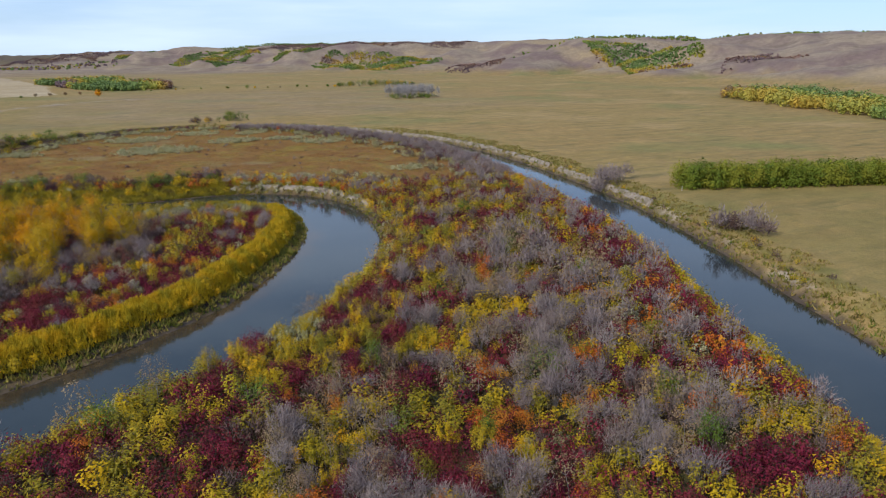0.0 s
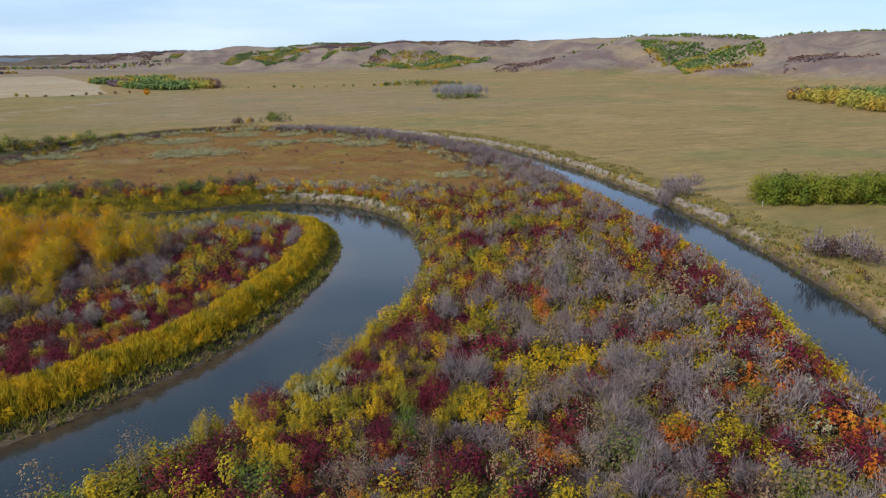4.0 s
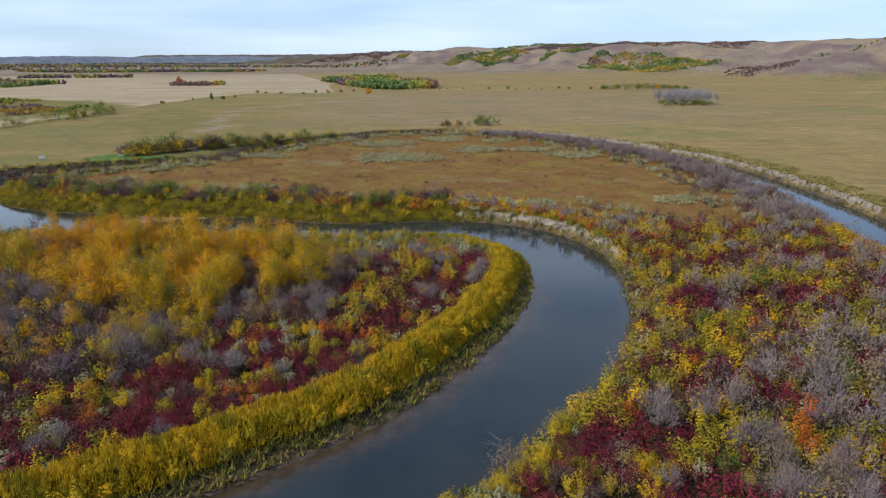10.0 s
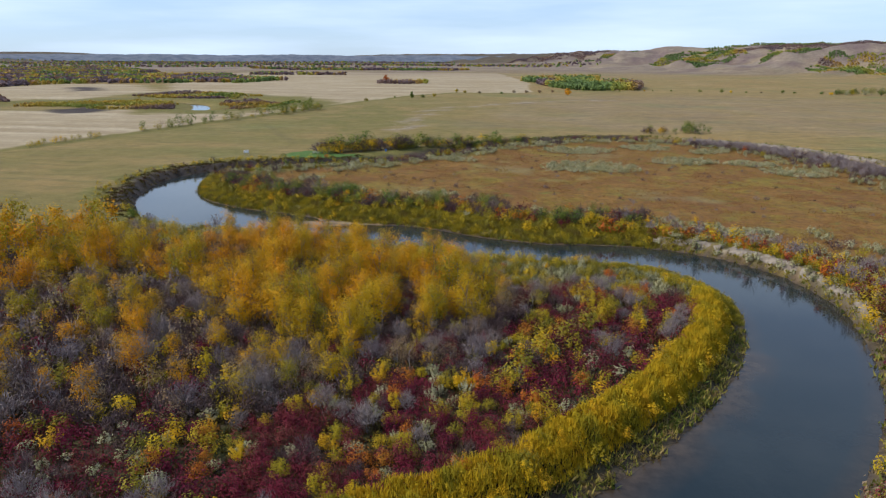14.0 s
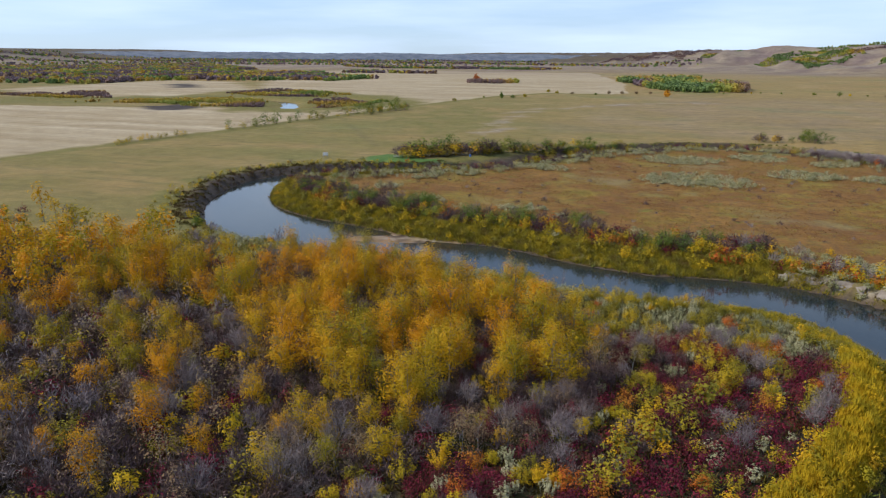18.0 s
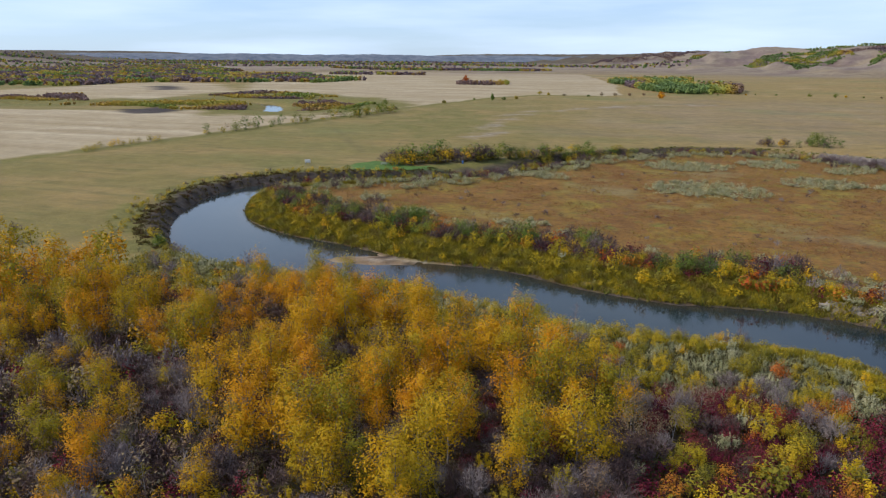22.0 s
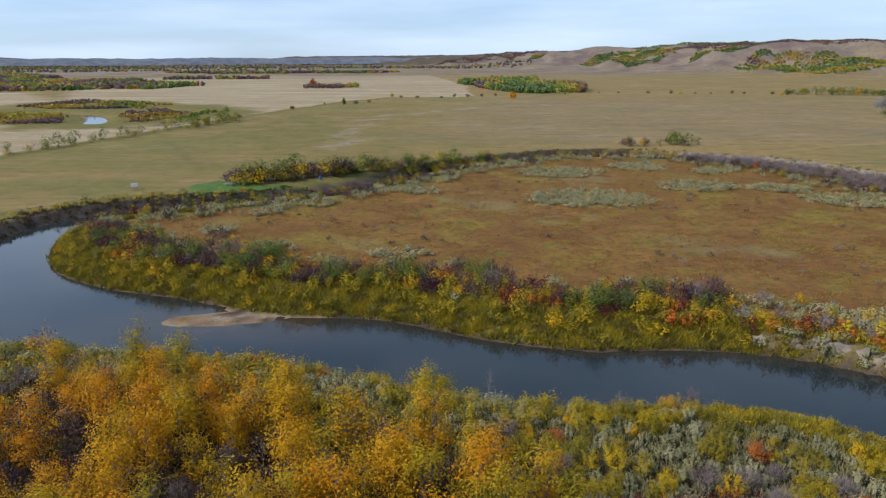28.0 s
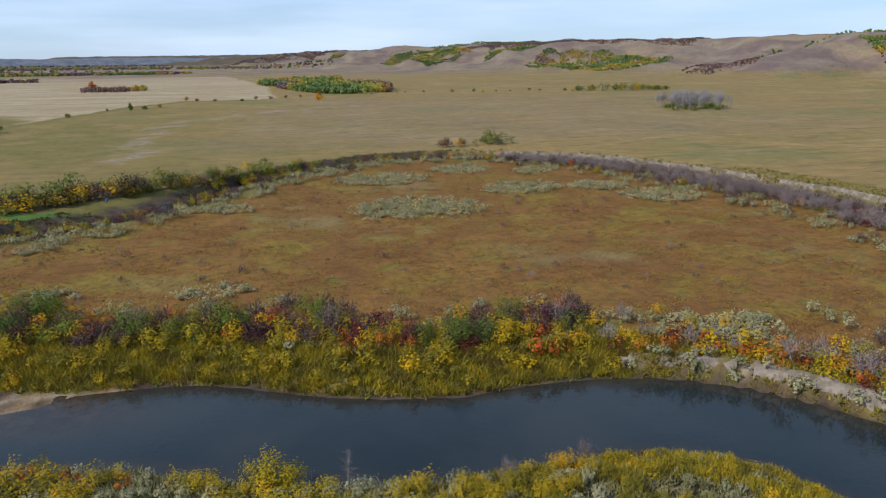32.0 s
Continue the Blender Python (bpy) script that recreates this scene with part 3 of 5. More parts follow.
def bank_face(name, label, keep, side, foot, seed):
    """A crumbling face that stands just proud of the slope, along one side of the river."""
    q = np.vstack([RIVER[:-1] + (RIVER[1:] - RIVER[:-1]) * u for u in (0.0,)])
    fine = np.column_stack([np.interp(np.linspace(0, len(q) - 1, 1400), np.arange(len(q)), q[:, k]) for k in range(3)])
    t = np.gradient(fine[:, :2], axis=0)
    t /= np.linalg.norm(t, axis=1)[:, None] + 1e-9
    nrm = np.stack([-t[:, 1], t[:, 0]], 1) * side
    ok = keep(fine[:, 0] + nrm[:, 0] * (fine[:, 2] + 3), fine[:, 1] + nrm[:, 1] * (fine[:, 2] + 3))
    wob = 0.32 * waves(fine[:, 0], fine[:, 1], 7, seed, 3)
    rows = []
    for d, up_from, lift in ((foot - 0.5, None, -0.25), (foot, None, 0.22), (foot + 0.75, foot + 2.6, -0.12), (foot + 1.1, foot + 2.8, 0.05), (foot + 2.4, foot + 2.4, -0.15)):
        off = fine[:, 2] + d + wob
        px, py = fine[:, 0] + nrm[:, 0] * off, fine[:, 1] + nrm[:, 1] * off
        far = fine[:, 2] + (up_from or d) + wob
        z = ground_height(fine[:, 0] + nrm[:, 0] * far, fine[:, 1] + nrm[:, 1] * far)
        rows.append(np.column_stack([px, py, z + lift + 0.18 * waves(px, py, 3, seed + 1, 2)]))
    k = len(fine)
    i = np.where(ok[:-1] & ok[1:] & (waves(fine[:-1, 0], fine[:-1, 1], 26, seed + 2, 3) > -0.6))[0]
    if side < 0:
        f = np.concatenate([np.stack([i + j * k, i + j * k + k, i + j * k + k + 1, i + j * k + 1], 1) for j in range(4)])
    else:
        f = np.concatenate([np.stack([i + j * k, i + j * k + 1, i + j * k + k + 1, i + j * k + k], 1) for j in range(4)])
    tagged(new(name, mesh_from(name, np.vstack(rows), f, SOIL, smooth_faces=True)), label, "river bank", kind="structure")


def left_hand():
    """Which side of the river's line the meadow lies on."""
    a, b = RIVER[len(RIVER) // 3], RIVER[len(RIVER) // 3 + 1]
    n = np.array([-(b[1] - a[1]), b[0] - a[0]]) / math.hypot(b[0] - a[0], b[1] - a[1])
    p = a[:2] + n * (a[2] + 6)
    return 1 if inside(np.array([p[0]]), np.array([p[1]]), LOOP)[0] else -1


bank_face("ground_bank_inner", "pale eroded sand bank below the meadow's edge", lambda x, y: (x > 22) & (x < 64) & (y > 128) & (y < 185) & inside(x, y, LOOP), left_hand(), 2.6, 401)
bank_face("ground_bank_outer", "pale crumbling bank at the pasture's edge", lambda x, y: (x > 66) & (y > 90) & (y < 402) & ~inside(x, y, LOOP), -left_hand(), 2.2, 405)

# ---- plants: prototype shapes ----
def part(name, mesh, parent, label=""):
    ob = new(name, mesh)
    ob.parent = parent
    return tagged(ob, label) if label else ob


def unit(v):
    return v / (np.linalg.norm(v, axis=-1, keepdims=True) + 1e-9)


def sprays(points, normals, size, r, smooth_share=0.6):
    """A leaf spray at each point: a pointed triangle that faces about along its normal; columns 3 to 5 hold the crown's soft normals."""
    n = len(points)
    base = unit(normals)
    nn = unit(normals + r.normal(0, 0.36, (n, 3)))
    a = unit(np.cross(nn, r.normal(0, 1, (n, 3))))
    b = np.cross(nn, a)
    s = size * r.uniform(0.6, 1.4, (n, 1))
    w = s * r.uniform(0.55, 0.9, (n, 1))
    v = np.stack([points - a * s * 0.6 + b * w, points - a * s - b * w, points + a * s * 1.2], 1).reshape(-1, 3)
    soft = np.repeat(unit(smooth_share * base + (1 - smooth_share) * nn), 3, axis=0)
    return np.hstack([v, soft]), np.arange(3 * n).reshape(n, 3)


def crown(r, count, shoots, width, bottom, top, leaf, flare=0.35, loose=0.11, dome=0.5):
    """Leaves along shoots that rise and lean outwards: feathery, uneven, with gaps."""
    per = max(1, count // shoots)
    a, q = r.uniform(0, math.tau, shoots), np.sqrt(r.uniform(0, 1, shoots))
    ring = width / 2 * q * (1 + 0.25 * np.sin(2 * a + r.uniform(0, 6)) * q)
    tip = np.column_stack([ring * np.cos(a), ring * np.sin(a), bottom + (top - bottom) * (1 - dome * q ** 2) * r.uniform(0.68, 1.0, shoots)])
    foot = np.column_stack([tip[:, 0] * flare, tip[:, 1] * flare, bottom + (tip[:, 2] - bottom) * r.uniform(0.0, 0.35, shoots)])
    u = r.beta(1.7, 1.0, (shoots, per, 1))
    P = foot[:, None] + (tip - foot)[:, None] * u + r.normal(0, loose * width / 2.4, (shoots, per, 3))
    P = P.reshape(-1, 3)
    P[:, 2] = np.maximum(P[:, 2], 0.06)
    N = np.column_stack([P[:, 0], P[:, 1], 0.55 * (P[:, 2] - bottom * 0.6)]) / (width / 2) + np.array([0, 0, 0.55])
    return sprays(P, N, leaf, r)


def puffs(r, count, clumps, width, bottom, top, leaf, tight=0.10, round_top=0.55):
    """A crown of soft leaf clumps round ascending branches, denser outside, with gaps."""
    per = max(1, count // clumps)
    h = r.uniform(0.0, 1.0, clumps)
    ring = width / 2 * np.sin(np.pi * (0.20 + 0.72 * h)) ** round_top * np.sqrt(r.uniform(0.12, 1, clumps))
    a = r.uniform(0, math.tau, clumps)
    c = np.column_stack([ring * np.cos(a), ring * np.sin(a), bottom + (top - bottom) * (0.08 + 0.88 * h)])
    s = tight * width * r.uniform(0.7, 1.3, (clumps, 1, 1))
    q = r.normal(0, 1, (clumps, per, 3))
    P = (c[:, None] + q * s * np.array([1, 1, 1.15])).reshape(-1, 3)
    out = np.column_stack([P[:, 0], P[:, 1], 0.6 * (P[:, 2] - (bottom + top) * 0.45)]) / (width / 2)
    P[:, 2] = np.maximum(P[:, 2], 0.06)
    return sprays(P, out + 0.45 * q.reshape(-1, 3) + np.array([0, 0, 0.6]), leaf, r)


def slivers(a, b, w, r, facing=None):
    """Fine twigs from a to b: one narrow pointed blade each, with soft normals where a facing is given."""
    t = b - a
    u = unit(np.cross(t, r.normal(0, 1, a.shape) if facing is None else facing + r.normal(0, 0.5, a.shape)))
    v = np.stack([a - u * w, a + u * w, b], 1).reshape(-1, 3)
    if facing is not None:
        v = np.hstack([v, np.repeat(unit(facing), 3, axis=0)])
    return v, np.arange(len(v)).reshape(-1, 3)


def blades(a, b, wa, r, wb=0.25):
    """Thin tapered twigs from a to b: a three-sided spike each."""
    n = len(a)
    t = b - a
    t /= np.linalg.norm(t, axis=1)[:, None] + 1e-9
    u = np.cross(t, r.normal(0, 1, (n, 3)))
    u /= np.linalg.norm(u, axis=1)[:, None] + 1e-9
    w = np.cross(t, u)
    wa = np.broadcast_to(np.asarray(wa, float).reshape(-1, 1), (n, 1))
    rows = [a + wa * (math.cos(k) * u + math.sin(k) * w) for k in (0, 2.094, 4.189)] + [b]
    v = np.stack(rows, 1).reshape(-1, 3)
    i = 4 * np.arange(n)
    return v, np.concatenate([np.stack([i, i + 1, i + 3], 1), np.stack([i + 1, i + 2, i + 3], 1), np.stack([i + 2, i, i + 3], 1)])


def stems(r, count, spread, height, thick):
    """Several stems that rise from one root and lean outwards, each in two lengths."""
    a = np.column_stack([r.normal(0, 0.08, count), r.normal(0, 0.08, count), np.full(count, -0.25)])
    ang, k = r.uniform(0, math.tau, count), r.uniform(0.2, 1, count)
    b = a + np.column_stack([np.cos(ang) * spread * k * 0.5, np.sin(ang) * spread * k * 0.5, height * r.uniform(0.75, 1.0, count)])
    v, f = blades(a, b, thick * r.uniform(0.6, 1.0, count), r)
    return v, f, a, b


def join(pieces):
    """One vertex and face array out of several with equal face sizes."""
    vs, fs, k = [], [], 0
    for v, f in pieces:
        vs.append(v), fs.append(f + k)
        k += len(v)
    return np.vstack(vs), np.vstack(fs)


KINDS = {}


def kind(name, category, label, leaf, wood, foliage_name, make, variants):
    """A kind of plant in three degrees of fineness: near, middle, far."""
    shapes = [[make(np.random.default_rng(len(name) * 97 + 13 * i), part_of, bigger) for i in range(variants)] for part_of, bigger in ((1.0, 1.0), (0.24, 1.75), (0.14, 2.25), (0.08, 3.0))]
    KINDS[name] = dict(category=category, label=label, leaf=leaf, wood=wood, foliage=foliage_name, shapes=shapes)


def leafy(count, shoots, width, top, leaf, bottom=0.1, stem=6, thick=0.03, trunk=False, flare=0.35, loose=0.11, dome=0.5, soft=0.0):
    def make(r, share, bigger):
        if soft:
            v, f = puffs(r, int(count * share), max(9, int(shoots * (share ** 0.3))), width, bottom, top, leaf * bigger, soft)
        else:
            v, f = crown(r, int(count * share), shoots, width, bottom, top, leaf * bigger, flare, loose * (1.0 if share > 0.5 else 1.3), dome)
        if not trunk:
            return stems(r, stem, width * 0.8, top * 0.8, thick)[:2], (v, f)
        a, lean = np.array([[0, 0, -0.3]]), r.normal(0, 0.2, 2)
        tip = np.array([[lean[0], lean[1], top * 0.9]])
        m = 9 if share > 0.5 else 3
        u = r.uniform(0.12, 0.8, (m, 1))
        s, ang = a + (tip - a) * u, r.uniform(0, math.tau, m)
        e = s + np.column_stack([np.cos(ang), np.sin(ang), r.uniform(0.8, 1.7, m)]) * width * 0.3 * r.uniform(0.6, 1.1, (m, 1))
        return join([blades(a, tip, thick, r), blades(s, e, thick * 0.35, r)]), (v, f)
    return make


def boughs(r, count, limbs, width, bottom, top, leaf):
    """A poplar's crown: leaf plumes along limbs that climb steeply off the trunk, widest below the middle, with gaps."""
    per = max(1, count // limbs)
    h = np.sort(r.uniform(0.0, 1.0, limbs)) ** 0.85
    a = np.arange(limbs) * 2.4 + r.normal(0, 0.4, limbs)
    out = width / 2 * (np.sin(np.pi * (0.24 + 0.70 * h)) ** 0.6) * r.uniform(0.6, 1.1, limbs)
    z0 = bottom + (top - bottom) * h * 0.76
    rise = (top - bottom) * (0.12 + 0.13 * r.uniform(0, 1, limbs))
    u = r.beta(1.5, 1.0, (limbs, per))
    s = width * (0.055 + 0.035 * r.uniform(0, 1, (limbs, 1)))
    q = r.normal(0, 1, (limbs, per, 3))
    P = np.stack([out[:, None] * np.cos(a)[:, None] * u ** 0.8, out[:, None] * np.sin(a)[:, None] * u ** 0.8, z0[:, None] + rise[:, None] * u ** 1.4], 2)
    P = P + q * s[:, :, None] * np.array([1, 1, 1.25])
    P, q = P.reshape(-1, 3), q.reshape(-1, 3)
    N = np.column_stack([P[:, 0], P[:, 1], 0.5 * (P[:, 2] - bottom - 0.35 * (top - bottom))]) / (width / 2) + 0.35 * q + np.array([0, 0, 0.35])
    return sprays(P, N, leaf, r, 0.35)


def poplar(count, limbs, width, top, leaf, bottom, thick):
    def make(r, share, bigger):
        crown_part = boughs(r, int(count * share), max(9, int(limbs * share ** 0.4)), width, bottom, top, leaf * bigger)
        a, tip = np.array([[0, 0, -0.3]]), np.array([[r.normal(0, 0.25), r.normal(0, 0.25), top * 0.94]])
        m = 12 if share > 0.5 else 3
        u = r.uniform(0.1, 0.7, (m, 1))
        s, ang = a + (tip - a) * u, r.uniform(0, math.tau, m)
        e = s + np.column_stack([np.cos(ang), np.sin(ang), r.uniform(1.0, 1.8, m)]) * width * 0.36 * r.uniform(0.6, 1.1, (m, 1))
        return join([blades(a, tip, thick, r), blades(s, e, thick * 0.4, r)]), crown_part
    return make


def broom(twigs, limbs, width, top, twig_w, twig_l, stem, thick, dome=0.45):
    """A leafless shrub: stems that fan out of one root, forked limbs, and upright fine twigs that fill an uneven dome."""
    def make(r, share, bigger):
        n = limbs
        a, q = r.uniform(0, math.tau, n), np.sqrt(r.uniform(0.02, 1, n))
        tip = np.column_stack([width / 2 * q * np.cos(a), width / 2 * q * np.sin(a), top * (1 - dome * q ** 2) * r.uniform(0.72, 1.0, n)])
        root = np.column_stack([r.normal(0, 0.12, (n, 2)), np.full(n, -0.25)])
        fork = root + (tip - root) * np.column_stack([np.full(n, 0.38), np.full(n, 0.38), np.full(n, 0.52)])
        k = stem if share > 0.5 else 4
        wood = join([blades(root[:k], fork[:k], thick, r), blades(fork[:k], tip[:k], thick * 0.55, r)])
        m = int(twigs * (share if share > 0.5 else 1.2 * share))
        i, u = r.integers(0, n, m), r.beta(1.6, 1.0, (m, 1))
        s = fork[i] + (tip[i] - fork[i]) * u + r.normal(0, 0.075 * width, (m, 3)) * u
        out = unit(tip[i] * np.array([1, 1, 0.35])) * 0.6 + r.normal(0, 0.6, (m, 3)) + np.array([0, 0, 0.55])
        e = s + unit(out) * twig_l * r.uniform(0.5, 1.2, (m, 1)) * (1 + 0.1 * (bigger - 1))
        s[:, 2], e[:, 2] = np.maximum(s[:, 2], 0.1), np.maximum(e[:, 2], 0.2)
        mid = (s + e) / 2
        face = unit(np.column_stack([mid[:, 0], mid[:, 1], 0.6 * (mid[:, 2] - 0.35 * top)]) / (width / 2)) + np.array([0, 0, 0.35])
        limb = slivers(fork, tip, thick * (0.45 if share > 0.5 else 0.3), r, unit(tip))
        return wood, join([slivers(s, e, twig_w * bigger * (1.0 if share > 0.5 else 1.3), r, face), limb])
    return make


kind("poplar_tree", "tree", "slender golden-yellow poplar with a grey trunk among shrubs", "poplar", BARK, "crown",
     poplar(2100, 32, 5.4, 8.9, 0.097, 0.7, 0.12), 6)
kind("gold_shrub", "shrub", "yellow-leaved shrub turning gold in dense riverside thicket", "gold", BARK, "foliage",
     leafy(1050, 30, 2.6, 2.6, 0.066, loose=0.10), 4)
kind("willow_shrub", "shrub", "olive-yellow willow shrub with dense upright shoots", "olive", BARK, "foliage",
     leafy(1050, 30, 2.9, 2.5, 0.066, flare=0.45, loose=0.10), 4)
kind("dogwood_shrub", "shrub", "dark crimson dogwood shrub with many fine stems", "red", DARK_BARK, "foliage",
     leafy(1050, 24, 2.6, 1.9, 0.058, soft=0.12), 4)
kind("orange_shrub", "shrub", "orange-red autumn shrub in a riverside thicket", "orange", DARK_BARK, "foliage",
     leafy(760, 18, 2.4, 2.0, 0.07, soft=0.11), 3)
kind("green_shrub", "shrub", "rounded shrub still in green leaf", "green", DARK_BARK, "foliage",
     leafy(1100, 26, 3.2, 2.9, 0.078, soft=0.11), 3)
kind("silver_shrub", "shrub", "silvery grey-green shrub with narrow upright leaves", "silver", BARK, "foliage",
     leafy(520, 22, 2.0, 1.7, 0.072, flare=0.6, loose=0.07, dome=0.3), 4)
kind("tan_sapling", "sapling", "thin sapling with sparse tan leaves and grey stems", "tan", PALE_BARK, "foliage",
     leafy(800, 30, 2.9, 3.8, 0.055, 0.5, thick=0.05, trunk=True, soft=0.10), 3)
kind("bare_shrub", "shrub", "leafless grey shrub with a haze of pale twigs", "bare", PALE_BARK, "twig_crown",
     broom(880, 36, 3.1, 3.4, 0.020, 0.55, 12, 0.045), 5)
kind("purple_shrub", "shrub", "leafless purple-brown shrub of dense fine twigs", "purple", DARK_BARK, "twig_crown",
     broom(900, 40, 3.0, 2.5, 0.021, 0.50, 9, 0.032, 0.6), 4)


def meshes_of(k):
    K = KINDS[k]
    if "meshes" not in K:
        K["meshes"] = []
        for (wv, wf), (lv, lf) in K["shapes"][0]:
            a = mesh_from(k + "_stems", wv, wf, K["wood"])
            b = mesh_from(k + "_" + K["foliage"], lv, lf, LEAF[K["leaf"]], tone=np.zeros(len(lv)))
            K["meshes"].append((a, b))
    return K["meshes"]


PLANTED = {k: [] for k in KINDS}          # kind -> rows of x, y, scale, height scale


def plant(k, x, y, s=1.0, hs=1.0):
    PLANTED[k].append((x, y, s, hs))


def scatter(poly, gap, seed):
    """Points about gap apart, jittered, in a polygon."""
    p = np.array(poly)
    r = np.random.default_rng(seed)
    xs, ys = np.arange(p[:, 0].min(), p[:, 0].max(), gap), np.arange(p[:, 1].min(), p[:, 1].max(), gap * 0.87)
    gx, gy = np.meshgrid(xs, ys)
    gx = gx + (np.arange(len(ys)) % 2)[:, None] * gap / 2
    gx, gy = (gx + r.uniform(-0.42, 0.42, gx.shape) * gap).ravel(), (gy + r.uniform(-0.42, 0.42, gy.shape) * gap).ravel()
    ok = inside(gx, gy, [tuple(a) for a in poly])
    return gx[ok], gy[ok]


def choose(r, table):
    names, weights = zip(*table)
    w = np.clip(np.array(weights, float), 0, None)
    return names[r.choice(len(names), p=w / w.sum())]


# ---- thickets between the two river arms ----
r = np.random.default_rng(11)
x, y = scatter([(-75, 12), (-40, -70), (50, -70), (80, 0), (125, 120), (135, 190), (60, 200), (40, 120), (-30, 35)], 2.15, 12)
d = shore_distance(x, y, RIVER)
loop = inside(x, y, LOOP)
w1, w2, w3 = waves(x, y, 34, 41), waves(x, y, 22, 42), waves(x, y, 13, 43)
edge = 150 - 0.12 * (x - 60) + 12 * waves(x, y, 40, 31, 2)
east = np.array([min(np.hypot(px - q[0], py - q[1]) - q[2] for q in RIVER[20:80:3]) for px, py in zip(x, y)])
for i in range(len(x)):
    if not loop[i] or d[i] < 2.1 or y[i] > edge[i] + 12 or (y[i] > edge[i] and r.random() < 0.6):
        continue
    if east[i] < 5.0:
        table = [("willow_shrub", 5), ("gold_shrub", 4)]
    elif east[i] < 17 + 5 * w2[i] and y[i] < 100:
        table = [("dogwood_shrub", 5), ("orange_shrub", 1.1), ("bare_shrub", 1.4), ("silver_shrub", 0.8), ("gold_shrub", 0.6), ("willow_shrub", 0.5)]
    elif (x[i] - 2) ** 2 / 90 + (y[i] - 41) ** 2 / 45 < 1.0:
        table = [("silver_shrub", 6), ("dogwood_shrub", 1.5), ("willow_shrub", 2), ("gold_shrub", 1)]
    elif d[i] < 7:
        table = [("willow_shrub", 5), ("gold_shrub", 2), ("silver_shrub", 1.2 + 3 * w3[i]), ("dogwood_shrub", 1.2), ("tan_sapling", 0.6)]
    else:
        c1 = w1[i] - (0.55 if d[i] < 24 and east[i] > 26 else 0.0) + 0.9 * math.exp(-((x[i] - 55) / 28) ** 2 - ((y[i] - 30) / 60) ** 2) - 0.35
        table = [("bare_shrub", 1.7 + 3.5 * c1), ("tan_sapling", 1.2 + 1.5 * c1), ("dogwood_shrub", 2.5 - 3 * c1 + 4 * w2[i]), ("gold_shrub", 0.9 - 2.5 * w2[i]),
                 ("willow_shrub", 2.3 - 2 * w2[i] + 1.5 * w3[i] - 1.5 * c1), ("orange_shrub", 0.3 + w3[i]), ("green_shrub", 0.10), ("purple_shrub", 0.5), ("silver_shrub", 0.15)]
    k = choose(r, table)
    low = 0.84 if y[i] > 110 else 0.98
    plant(k, x[i], y[i], r.uniform(0.7, 1.3) * low * (1.2 if k in ("bare_shrub", "tan_sapling") else 1.18), r.uniform(0.8, 1.3))
for px, py, s in ((31.4, 10.1, 1.6), (64, 71, 1.2), (41, -2, 1.3), (9, 6, 1.3), (-21, 22, 1.4), (57, 60, 1.1)):
    plant("green_shrub", px, py, s)

for px, py, s in ((42.5, 1.2, 1.7), (45.7, -1.4, 1.6), (10.4, 8.3, 1.7)):
    plant("willow_shrub", px, py, s, 1.1)

# ---- the golden peninsula ----
POPLARS = [(-160, 168), (-128, 160), (-108, 150), (-96, 143), (-84, 134), (-76, 140), (-74, 152), (-62, 154), (-45, 145), (-25, 140), (-8, 122), (-10, 111), (-22, 98), (-36, 93),
           (-52, 100), (-62, 112), (-74, 124), (-84, 122), (-92, 108), (-126, 112), (-165, 125)]
x, y = scatter([(-180, 20), (-120, 5), (-40, 40), (5, 62), (35, 110), (38, 150), (10, 158), (-60, 172), (-120, 172), (-180, 172)], 2.15, 13)
d = shore_distance(x, y, RIVER)
loop = inside(x, y, LOOP)
w1, w2, w3 = waves(x, y, 30, 51), waves(x, y, 18, 52), waves(x, y, 12, 53)
pop = inside(x, y, POPLARS)
